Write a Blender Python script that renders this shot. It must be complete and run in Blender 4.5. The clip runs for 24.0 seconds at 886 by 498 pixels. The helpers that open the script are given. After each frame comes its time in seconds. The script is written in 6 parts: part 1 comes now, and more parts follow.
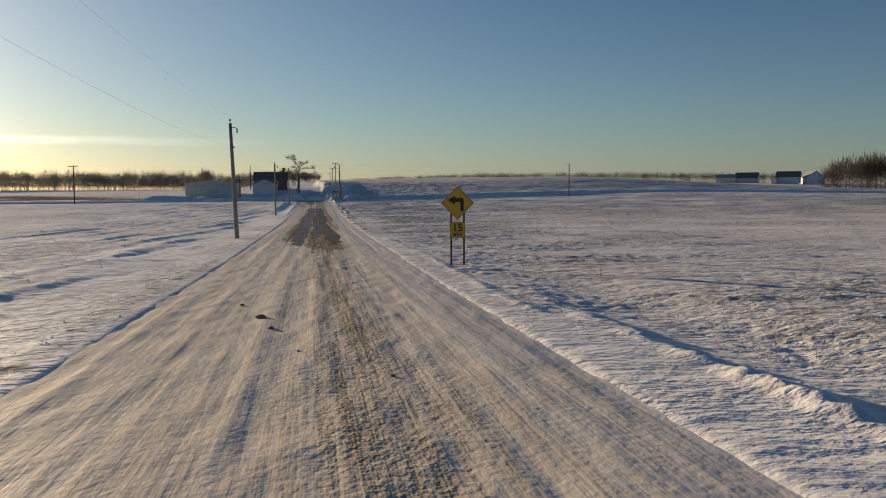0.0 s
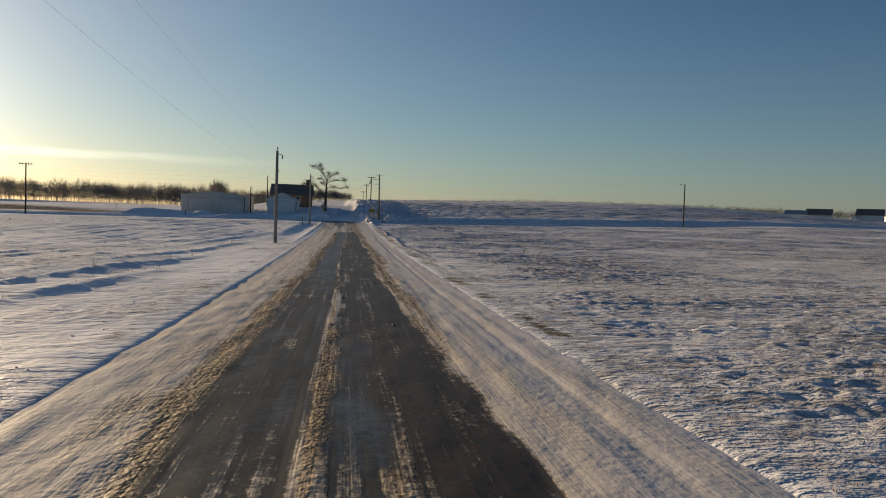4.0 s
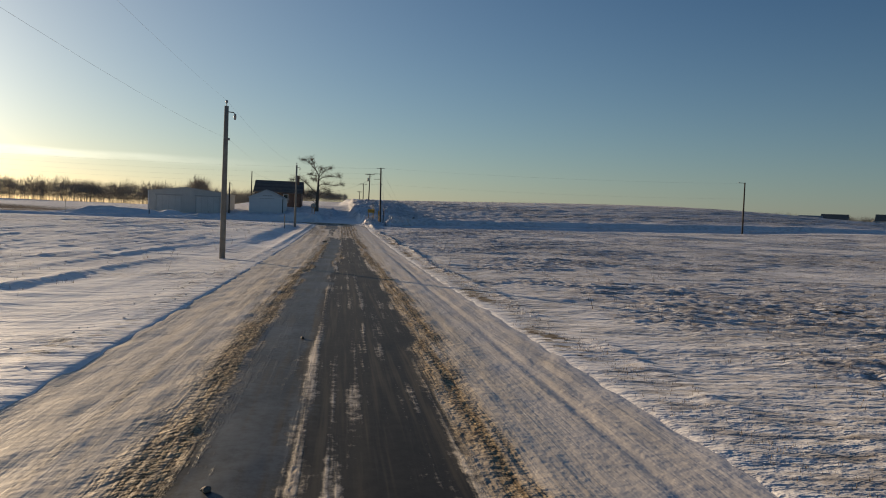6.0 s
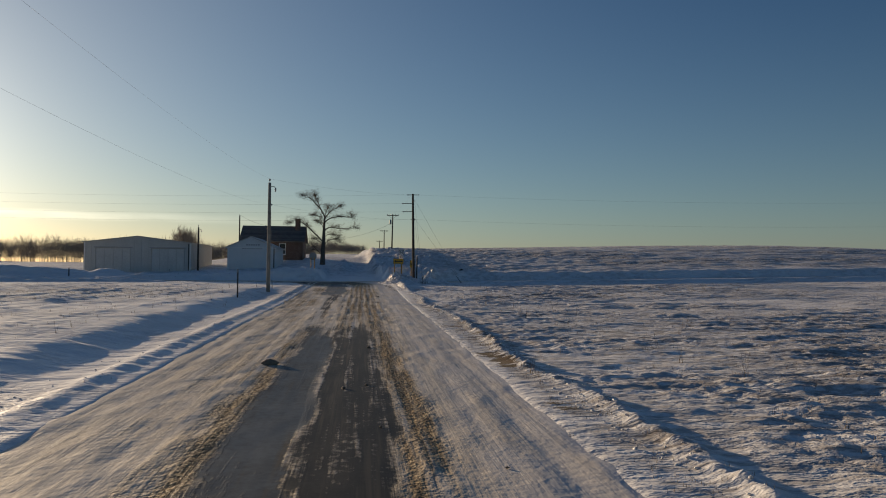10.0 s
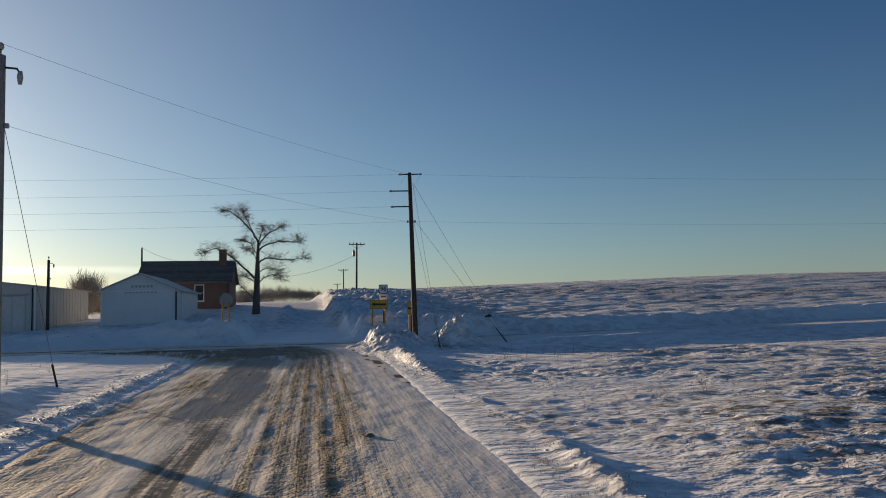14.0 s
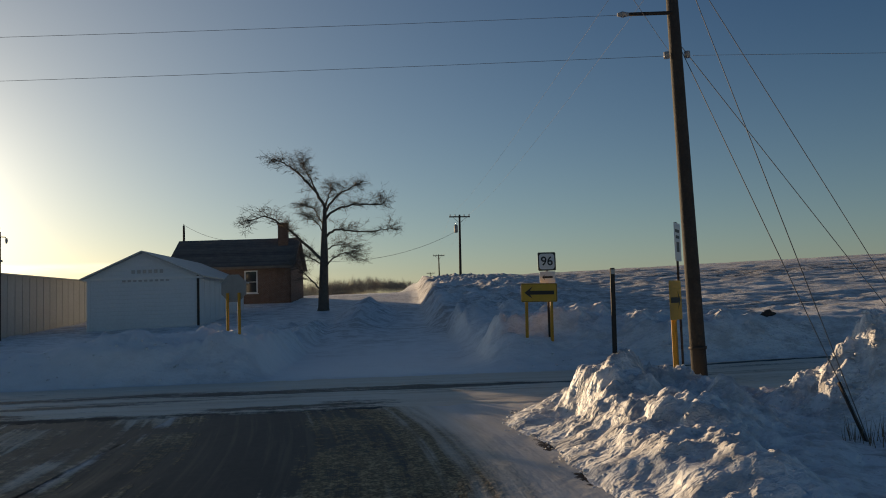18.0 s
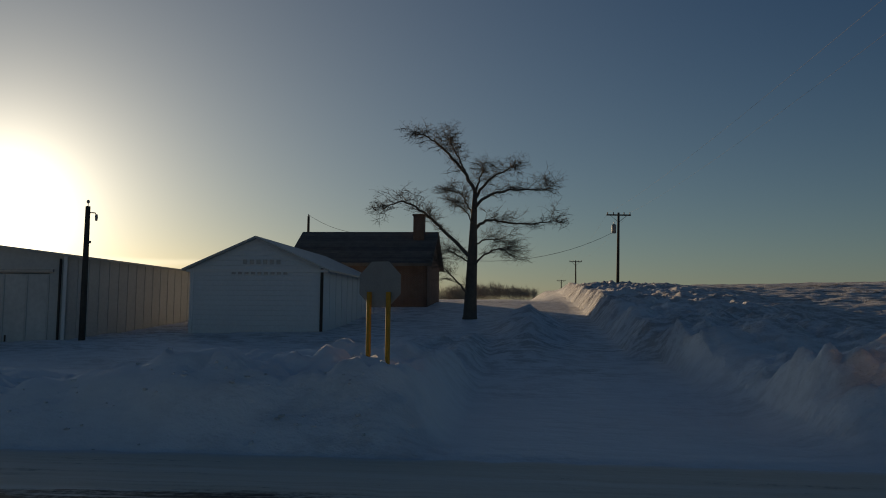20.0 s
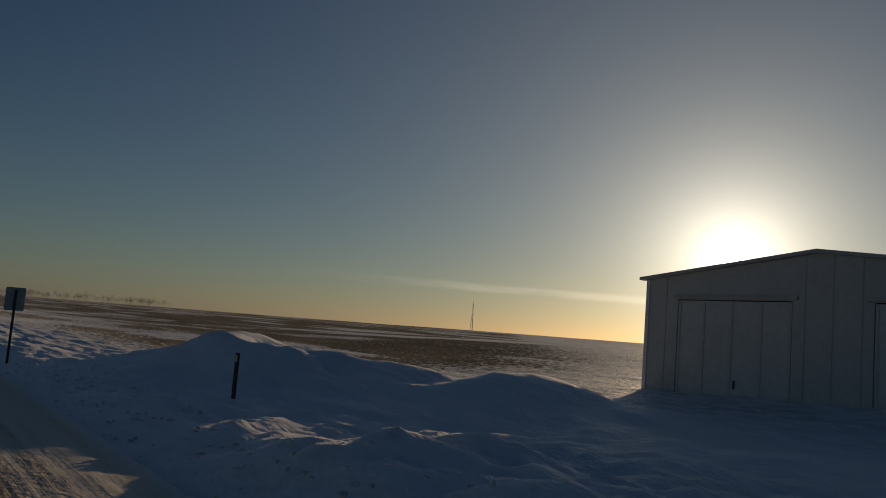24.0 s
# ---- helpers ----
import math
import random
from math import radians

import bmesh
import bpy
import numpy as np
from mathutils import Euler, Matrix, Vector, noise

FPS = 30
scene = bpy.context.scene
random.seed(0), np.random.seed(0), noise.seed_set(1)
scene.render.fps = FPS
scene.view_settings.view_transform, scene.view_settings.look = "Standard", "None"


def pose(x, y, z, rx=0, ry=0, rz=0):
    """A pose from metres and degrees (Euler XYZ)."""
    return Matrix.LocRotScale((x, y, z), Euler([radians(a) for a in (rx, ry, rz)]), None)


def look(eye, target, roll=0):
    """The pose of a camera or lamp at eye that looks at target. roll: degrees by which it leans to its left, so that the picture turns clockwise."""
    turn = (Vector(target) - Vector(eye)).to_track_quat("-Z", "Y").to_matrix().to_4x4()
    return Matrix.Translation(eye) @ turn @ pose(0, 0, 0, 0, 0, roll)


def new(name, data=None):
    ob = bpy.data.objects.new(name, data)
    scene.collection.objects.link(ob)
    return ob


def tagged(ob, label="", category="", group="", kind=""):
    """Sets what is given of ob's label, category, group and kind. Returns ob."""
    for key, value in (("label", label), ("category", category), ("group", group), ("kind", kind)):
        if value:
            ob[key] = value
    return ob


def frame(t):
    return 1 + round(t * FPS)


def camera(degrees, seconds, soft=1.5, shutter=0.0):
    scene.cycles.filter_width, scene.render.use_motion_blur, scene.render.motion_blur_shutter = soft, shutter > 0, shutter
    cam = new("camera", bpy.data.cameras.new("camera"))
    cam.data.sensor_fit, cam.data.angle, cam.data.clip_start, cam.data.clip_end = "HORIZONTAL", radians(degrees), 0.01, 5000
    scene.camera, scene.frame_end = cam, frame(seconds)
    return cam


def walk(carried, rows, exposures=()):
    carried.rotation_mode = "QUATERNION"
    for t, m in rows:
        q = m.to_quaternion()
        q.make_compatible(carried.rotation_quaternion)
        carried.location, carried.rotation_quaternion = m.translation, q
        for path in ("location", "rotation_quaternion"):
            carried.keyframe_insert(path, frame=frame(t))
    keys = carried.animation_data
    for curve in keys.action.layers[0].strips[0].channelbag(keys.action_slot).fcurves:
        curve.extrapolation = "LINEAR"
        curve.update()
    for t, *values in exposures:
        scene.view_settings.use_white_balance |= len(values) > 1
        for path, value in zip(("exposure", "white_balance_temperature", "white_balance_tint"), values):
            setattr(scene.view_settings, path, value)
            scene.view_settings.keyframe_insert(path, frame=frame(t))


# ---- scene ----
cam = camera(58.0, 24.0, 1.0)
PATH = [
    (0, (1.095, -0.353, 3.322), (1.06, 1.641, 3.173), -0.2),
    (0.5, (-0.077, 6.038, 3.126), (-0.156, 8.034, 3.016), 0.6),
    (1, (-1.16, 12.367, 2.972), (-1.225, 14.364, 2.865), 0.7),
    (1.5, (-2.172, 18.922, 2.804), (-2.258, 20.917, 2.701), 0.4),
    (2, (-3.668, 26.035, 2.626), (-3.8, 28.028, 2.52), -0.2),
    (2.5, (-4.846, 32.506, 2.591), (-4.968, 34.499, 2.48), -0.1),
    (3, (-6.006, 38.925, 2.461), (-6.122, 40.919, 2.35), -0.1),
    (3.5, (-7.129, 45.144, 2.362), (-7.241, 47.139, 2.265), 1.0),
    (5.5, (-11.684, 71.248, 2.019), (-11.783, 73.244, 1.945), 2.5),
    (6, (-12.696, 77.168, 1.996), (-12.788, 79.164, 1.92), 2.3),
    (6.5, (-13.631, 83.013, 1.885), (-13.723, 85.01, 1.813), 1.6),
    (7, (-14.585, 88.945, 1.926), (-14.681, 90.942, 1.894), -0.7),
    (7.5, (-15.638, 94.942, 1.935), (-15.735, 96.94, 1.944), -2.1),
    (8, (-16.692, 100.804, 1.866), (-16.782, 102.802, 1.879), -0.2),
    (8.5, (-17.546, 106.664, 1.808), (-17.643, 108.66, 1.863), 3.1),
    (9, (-18.211, 111.768, 1.832), (-18.326, 113.764, 1.892), 2.3),
    (9.5, (-18.994, 116.85, 1.829), (-19.118, 118.846, 1.879), 0.3),
    (10, (-19.889, 122.766, 1.967), (-20.034, 124.76, 2.017), 0.6),
    (10.5, (-20.731, 128.079, 1.836), (-20.896, 130.072, 1.886), 0.7),
    (11, (-21.508, 133.03, 1.85), (-21.682, 135.022, 1.9), 1.2),
    (11.5, (-22.39, 138.429, 1.925), (-22.563, 140.418, 2.042), 3.0),
    (13.5, (-25.981, 158.351, 2.185), (-26.064, 160.342, 2.348), -1.0),
    (14, (-26.651, 162.751, 2.139), (-26.685, 164.744, 2.299), -1.2),
    (14.5, (-27.343, 167.024, 2.08), (-27.315, 169.018, 2.232), -3.1),
    (15, (-27.894, 170.991, 2.106), (-27.855, 172.985, 2.254), -3.5),
    (15.5, (-28.464, 174.524, 2.149), (-28.41, 176.518, 2.291), -3.2),
    (16, (-29.028, 177.923, 2.223), (-28.976, 179.917, 2.365), -4.1),
    (16.5, (-29.584, 181.228, 2.283), (-29.528, 183.22, 2.446), -4.3),
    (17, (-30.148, 184.391, 2.349), (-30.097, 186.383, 2.514), -3.3),
    (17.5, (-30.841, 187.242, 2.395), (-30.909, 189.235, 2.542), -1.9),
    (18, (-31.662, 190.11, 2.478), (-31.919, 192.088, 2.621), -1.9),
    (18.5, (-32.582, 192.856, 2.583), (-32.91, 194.823, 2.732), -1.8),
    (20.5, (-37.698, 202.114, 2.765), (-38.438, 203.965, 2.938), 1.8),
    (21, (-39.268, 203.329, 2.802), (-40.256, 205.06, 2.968), 2.8),
    (21.5, (-42.049, 205.185, 2.795), (-43.21, 206.806, 2.951), 3.5),
    (22, (-42.97, 205.4, 2.827), (-44.276, 206.903, 3.02), 4.5),
    (22.5, (-44.664, 206.164, 2.569), (-46.111, 207.529, 2.772), 4.7),
    (23, (-46.348, 206.359, 2.869), (-47.921, 207.582, 3.043), 4.9),
    (24, (-51.471, 207.370, 2.491), (-53.274, 208.211, 2.693), 4.6),
]
walk(cam, [(r[0], look(*r[1:])) for r in PATH],
     exposures=[(0, 0.3, 6850, 10), (1, 0.12, 6850, 10), (3, 0.2, 6850, 10), (7, 0.27, 6800, 10), (9, 0.15, 6800, 10), (11, 0.02, 6800, 10), (13.5, 0.46, 6650, 10),
                (15, 0.40, 6450, 10), (16, 0.62, 7100, 10), (17, 0.68, 7200, 10), (18, 0.15, 7400, 10), (18.5, -0.3, 7400, 10), (20.5, -0.62, 7500, 10), (24, -1.2, 7150, 10)])

# ---- sky and sun ----
SUN_AZ, SUN_EL = 44.8, 6.25          # degrees left of +y, degrees up
world = bpy.data.worlds.new("sky")
scene.world = world
world.use_nodes = True


def node(nt, kind, **inputs):
    n = nt.nodes.new(kind)
    for key, value in inputs.items():
        n.inputs[key.replace("_", " ")].default_value = value
    return n


def noise_at(nt, coords, scale, detail=4, stretch=(1, 1, 1), rough=0.55):
    mp = node(nt, "ShaderNodeMapping", Scale=stretch)
    nt.links.new(coords, mp.inputs["Vector"])
    n = node(nt, "ShaderNodeTexNoise", Scale=scale, Detail=detail, Roughness=rough)
    nt.links.new(mp.outputs[0], n.inputs["Vector"])
    return n.outputs[0]


def cells_at(nt, coords, scale, stretch=(1, 1, 1), warp=0.0):
    """Distance to the nearest of scattered points: rounded lumps with sharp gaps."""
    mp = node(nt, "ShaderNodeMapping", Scale=stretch)
    nt.links.new(coords, mp.inputs["Vector"])
    last = mp.outputs[0]
    if warp:
        n = node(nt, "ShaderNodeTexNoise", Scale=scale * 0.8, Detail=3.0)
        nt.links.new(last, n.inputs["Vector"])
        v = nt.nodes.new("ShaderNodeVectorMath")
        v.operation = "MULTIPLY_ADD"
        nt.links.new(n.outputs["Color"], v.inputs[0])
        v.inputs[1].default_value = (warp / scale,) * 3
        nt.links.new(last, v.inputs[2])
        last = v.outputs[0]
    c = node(nt, "ShaderNodeTexVoronoi", Scale=scale)
    nt.links.new(last, c.inputs["Vector"])
    return c.outputs["Distance"]


def calc(nt, op, x, y=None, clamp=False):
    n = nt.nodes.new("ShaderNodeMath")
    n.operation, n.use_clamp = op, clamp
    for i, v in enumerate((x, y)):
        if v is None:
            continue
        if isinstance(v, (int, float)):
            n.inputs[i].default_value = v
        else:
            nt.links.new(v, n.inputs[i])
    return n.outputs[0]


def ranged(nt, v, lo, hi, a=0.0, b=1.0, smooth=True):
    n = nt.nodes.new("ShaderNodeMapRange")
    n.interpolation_type = "SMOOTHSTEP" if smooth else "LINEAR"
    for i, x in enumerate((lo, hi, a, b)):
        n.inputs[i + 1].default_value = x
    nt.links.new(v, n.inputs[0])
    return n.outputs[0]


def mixed(nt, f, x, y):
    n = nt.nodes.new("ShaderNodeMix")
    n.data_type = "RGBA"
    nt.links.new(f, n.inputs[0])
    for i, v in ((6, x), (7, y)):
        if isinstance(v, tuple):
            n.inputs[i].default_value = (*v, 1)
        else:
            nt.links.new(v, n.inputs[i])
    return n.outputs[2]


def build_sky():
    nt = world.node_tree
    nt.nodes.clear()
    out = nt.nodes.new("ShaderNodeOutputWorld")
    bg = nt.nodes.new("ShaderNodeBackground")
    sky = nt.nodes.new("ShaderNodeTexSky")
    sky.sky_type = "NISHITA"
    sky.sun_disc = False
    sky.sun_elevation = radians(SUN_EL)
    sky.sun_rotation = radians(-SUN_AZ)
    sky.altitude = 250
    sky.air_density = 1.0
    sky.dust_density = 0.4
    sky.ozone_density = 2.6
    bg.inputs["Strength"].default_value = 0.069
    # the low sun's own disc, bright air strengthened for windscreen glare, and a thin streak of cirrus above the
    # horizon
    co = nt.nodes.new("ShaderNodeTexCoord").outputs["Generated"]
    az, el = radians(SUN_AZ), radians(SUN_EL)
    dot = nt.nodes.new("ShaderNodeVectorMath")
    dot.operation = "DOT_PRODUCT"
    dot.inputs[1].default_value = (-math.sin(az) * math.cos(el), math.cos(az) * math.cos(el), math.sin(el))
    nt.links.new(co, dot.inputs[0])
    ang = calc(nt, "MULTIPLY", calc(nt, "ARCCOSINE", calc(nt, "MINIMUM", dot.outputs["Value"], 1.0)), 57.2958)
    disc = calc(nt, "MULTIPLY", ranged(nt, ang, 0.3, 1.3, 1.0, 0.0), 120.0)
    near = calc(nt, "MULTIPLY", calc(nt, "EXPONENT", calc(nt, "MULTIPLY", ang, -1 / 2.8)), 60.0)
    wide = calc(nt, "MULTIPLY", calc(nt, "EXPONENT", calc(nt, "MULTIPLY", ang, -1 / 13.0)), 7.0)
    xyz = nt.nodes.new("ShaderNodeSeparateXYZ")
    nt.links.new(co, xyz.inputs[0])
    level = calc(nt, "MULTIPLY", calc(nt, "ARCSINE", xyz.outputs["Z"]), 57.2958)
    wob = calc(nt, "MULTIPLY", calc(nt, "SUBTRACT", noise_at(nt, co, 6, 3), 0.5), 0.5)
    off = calc(nt, "ABSOLUTE", calc(nt, "SUBTRACT", calc(nt, "ADD", level, wob), 3.25))
    cirrus = calc(nt, "MULTIPLY", ranged(nt, off, 0.06, 0.42, 1.0, 0.0), ranged(nt, ang, 9, 33, 1.0, 0.0))
    cirrus = calc(nt, "MULTIPLY", cirrus, calc(nt, "MULTIPLY", ranged(nt, noise_at(nt, co, 9, 4, (1, 1, 8)), 0.2, 0.6), 4.2))
    glow = calc(nt, "ADD", calc(nt, "ADD", disc, near), calc(nt, "ADD", wide, cirrus))
    tint = nt.nodes.new("ShaderNodeVectorMath")
    tint.operation = "SCALE"
    tint.inputs[0].default_value = (1.0, 0.94, 0.82)
    nt.links.new(glow, tint.inputs["Scale"])
    both = nt.nodes.new("ShaderNodeVectorMath")
    both.operation = "ADD"
    blue = nt.nodes.new("ShaderNodeVectorMath")
    blue.operation = "MULTIPLY"
    blue.inputs[1].default_value = (0.87, 0.97, 1.10)
    nt.links.new(sky.outputs[0], blue.inputs[0])
    # the clear air is deepest far from the sun and high up
    deep = nt.nodes.new("ShaderNodeVectorMath")
    deep.operation = "MULTIPLY"
    nt.links.new(blue.outputs[0], deep.inputs[0])
    nt.links.new(mixed(nt, calc(nt, "MULTIPLY", ranged(nt, ang, 14, 70), ranged(nt, level, 3, 28)), (1.0, 1.0, 1.0), (0.50, 0.73, 0.92)), deep.inputs[1])
    nt.links.new(deep.outputs[0], both.inputs[0])
    nt.links.new(tint.outputs[0], both.inputs[1])
    haze = nt.nodes.new("ShaderNodeVectorMath")
    haze.operation = "SCALE"
    haze.inputs[0].default_value = (0.55, 0.80, 1.45)
    nt.links.new(calc(nt, "EXPONENT", calc(nt, "MULTIPLY", calc(nt, "MAXIMUM", level, 0.0), -1 / 6.0)), haze.inputs["Scale"])
    airy = nt.nodes.new("ShaderNodeVectorMath")
    airy.operation = "ADD"
    nt.links.new(both.outputs[0], airy.inputs[0])
    nt.links.new(haze.outputs[0], airy.inputs[1])
    nt.links.new(airy.outputs[0], bg.inputs["Color"])
    nt.links.new(bg.outputs[0], out.inputs[0])


build_sky()
sun_data = bpy.data.lights.new("sun", "SUN")
sun_data.energy, sun_data.angle, sun_data.color = 5.0, radians(0.6), (1.0, 0.77, 0.52)
sun = new("sun", sun_data)
a, e = radians(SUN_AZ), radians(SUN_EL)
sun.matrix_world = look((0, 0, 60), (60 * math.sin(a) * math.cos(e), -60 * math.cos(a) * math.cos(e), 60 - 60 * math.sin(e)))

# ---- materials ----


def material(name, colour, rough=0.8, metal=0.0, noise_scale=0.0, vary=0.0, bump=0.0, bump_scale=0.0, rand=0.0, spec=0.5):
    """A plain surface with two scales of variation."""
    m = bpy.data.materials.new(name)
    m.use_nodes = True
    nt = m.node_tree
    p = nt.nodes["Principled BSDF"]
    p.inputs["Roughness"].default_value, p.inputs["Metallic"].default_value = rough, metal
    p.inputs["Specular IOR Level"].default_value = spec
    p.inputs["Base Color"].default_value = (*colour, 1)
    tc = nt.nodes.new("ShaderNodeTexCoord")
    if vary:
        n1 = nt.nodes.new("ShaderNodeTexNoise")
        n1.inputs["Scale"].default_value, n1.inputs["Detail"].default_value = noise_scale, 6
        nt.links.new(tc.outputs["Object"], n1.inputs["Vector"])
        n2 = nt.nodes.new("ShaderNodeTexNoise")
        n2.inputs["Scale"].default_value = noise_scale * 9
        nt.links.new(tc.outputs["Object"], n2.inputs["Vector"])
        add = nt.nodes.new("ShaderNodeMath")
        add.operation = "ADD"
        nt.links.new(n1.outputs[0], add.inputs[0])
        nt.links.new(n2.outputs[0], add.inputs[1])
        ramp = nt.nodes.new("ShaderNodeMapRange")
        ramp.inputs[1].default_value, ramp.inputs[2].default_value = 0.6, 1.4
        ramp.inputs[3].default_value, ramp.inputs[4].default_value = 1 - vary, 1 + vary
        nt.links.new(add.outputs[0], ramp.inputs[0])
        mul = nt.nodes.new("ShaderNodeVectorMath")
        mul.operation = "SCALE"
        mul.inputs[0].default_value = colour
        nt.links.new(ramp.outputs[0], mul.inputs["Scale"])
        last = mul.outputs[0]
        if rand:
            info = nt.nodes.new("ShaderNodeObjectInfo")
            mr = nt.nodes.new("ShaderNodeMapRange")
            mr.inputs[3].default_value, mr.inputs[4].default_value = 1 - rand, 1 + rand
            nt.links.new(info.outputs["Random"], mr.inputs[0])
            m2 = nt.nodes.new("ShaderNodeVectorMath")
            m2.operation = "SCALE"
            nt.links.new(last, m2.inputs[0])
            nt.links.new(mr.outputs[0], m2.inputs["Scale"])
            last = m2.outputs[0]
        nt.links.new(last, p.inputs["Base Color"])
    if bump:
        nb = nt.nodes.new("ShaderNodeTexNoise")
        nb.inputs["Scale"].default_value, nb.inputs["Detail"].default_value = bump_scale, 5
        nt.links.new(tc.outputs["Object"], nb.inputs["Vector"])
        b = nt.nodes.new("ShaderNodeBump")
        b.inputs["Strength"].default_value, b.inputs["Distance"].default_value = 1.0, bump
        nt.links.new(nb.outputs[0], b.inputs["Height"])
        nt.links.new(b.outputs[0], p.inputs["Normal"])
    return m


def snow_material():
    """Wind-packed snow with stubble and bare clods where the sheet says so."""
    m = bpy.data.materials.new("wind_packed_snow")
    m.use_nodes = True
    nt = m.node_tree
    p = nt.nodes["Principled BSDF"]
    co = nt.nodes.new("ShaderNodeTexCoord").outputs["Object"]
    att = nt.nodes.new("ShaderNodeAttribute")
    att.attribute_name = "bare"
    fine_at = nt.nodes.new("ShaderNodeAttribute")
    fine_at.attribute_name = "crust"
    big = noise_at(nt, co, 0.06, 5)
    speck = noise_at(nt, co, 3.2, 6, (0.7, 1.0, 1), 0.65)
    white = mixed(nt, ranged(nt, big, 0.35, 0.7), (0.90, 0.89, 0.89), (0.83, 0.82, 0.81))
    # older soil-dusted crust between the fresh drifts; its patches also hold painted hollow shade
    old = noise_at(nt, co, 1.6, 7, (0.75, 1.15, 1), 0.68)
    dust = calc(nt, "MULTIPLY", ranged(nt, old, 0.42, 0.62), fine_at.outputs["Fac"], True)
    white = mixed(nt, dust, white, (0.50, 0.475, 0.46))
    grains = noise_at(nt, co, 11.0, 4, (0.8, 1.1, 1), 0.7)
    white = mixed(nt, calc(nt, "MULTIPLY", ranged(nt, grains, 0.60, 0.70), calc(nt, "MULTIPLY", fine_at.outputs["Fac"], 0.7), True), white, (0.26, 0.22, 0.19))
    # dark flecks: growth through thin snow, and small shadow flecks put into the colour
    fleck_at = nt.nodes.new("ShaderNodeAttribute")
    fleck_at.attribute_name = "thin"
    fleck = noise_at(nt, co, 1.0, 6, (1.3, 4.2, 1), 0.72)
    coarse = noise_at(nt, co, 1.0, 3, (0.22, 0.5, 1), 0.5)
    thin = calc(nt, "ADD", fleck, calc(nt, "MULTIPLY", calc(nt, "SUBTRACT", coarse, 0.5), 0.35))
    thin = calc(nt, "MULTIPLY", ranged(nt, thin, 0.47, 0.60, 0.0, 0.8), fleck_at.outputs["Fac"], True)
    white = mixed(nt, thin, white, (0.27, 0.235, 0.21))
    more = calc(nt, "MULTIPLY", calc(nt, "MAXIMUM", calc(nt, "SUBTRACT", att.outputs["Fac"], 1.0), 0.0), 0.09)
    bare = calc(nt, "MULTIPLY", att.outputs["Fac"], ranged(nt, calc(nt, "ADD", speck, more), 0.47, 0.60), True)
    col = mixed(nt, bare, white, (0.095, 0.068, 0.048))
    nt.links.new(col, p.inputs["Base Color"])
    p.inputs["Roughness"].default_value, p.inputs["Specular IOR Level"].default_value = 0.55, 0.5
    nt.links.new(calc(nt, "SUBTRACT", 0.5, calc(nt, "MULTIPLY", bare, 0.5), True), p.inputs["Specular IOR Level"])
    p.inputs["Sheen Weight"].default_value, p.inputs["Sheen Roughness"].default_value = 0.10, 0.35
    f = fine_at.outputs["Fac"]
    h0 = noise_at(nt, co, 1.0, 2, (0.7, 1.5, 1), 0.5)
    h1 = noise_at(nt, co, 4.2, 3, (0.85, 1.2, 1), 0.55)
    h2 = noise_at(nt, co, 11.0, 2, (0.8, 1.2, 1), 0.5)
    crest = calc(nt, "ABSOLUTE", calc(nt, "SUBTRACT", noise_at(nt, co, 2.8, 4, (0.8, 1.25, 1), 0.55), 0.5))
    h = calc(nt, "MULTIPLY", h0, 0.10)
    h = calc(nt, "ADD", h, calc(nt, "MULTIPLY", calc(nt, "SUBTRACT", calc(nt, "MULTIPLY", h1, 0.11), calc(nt, "MULTIPLY", crest, 0.13)), calc(nt, "ADD", 0.15, f)))
    h = calc(nt, "ADD", h, calc(nt, "MULTIPLY", h2, calc(nt, "ADD", 0.004, calc(nt, "MULTIPLY", f, 0.020))))
    b = node(nt, "ShaderNodeBump", Strength=1.0, Distance=1.0)
    nt.links.new(h, b.inputs["Height"])
    nt.links.new(b.outputs[0], p.inputs["Normal"])
    return m


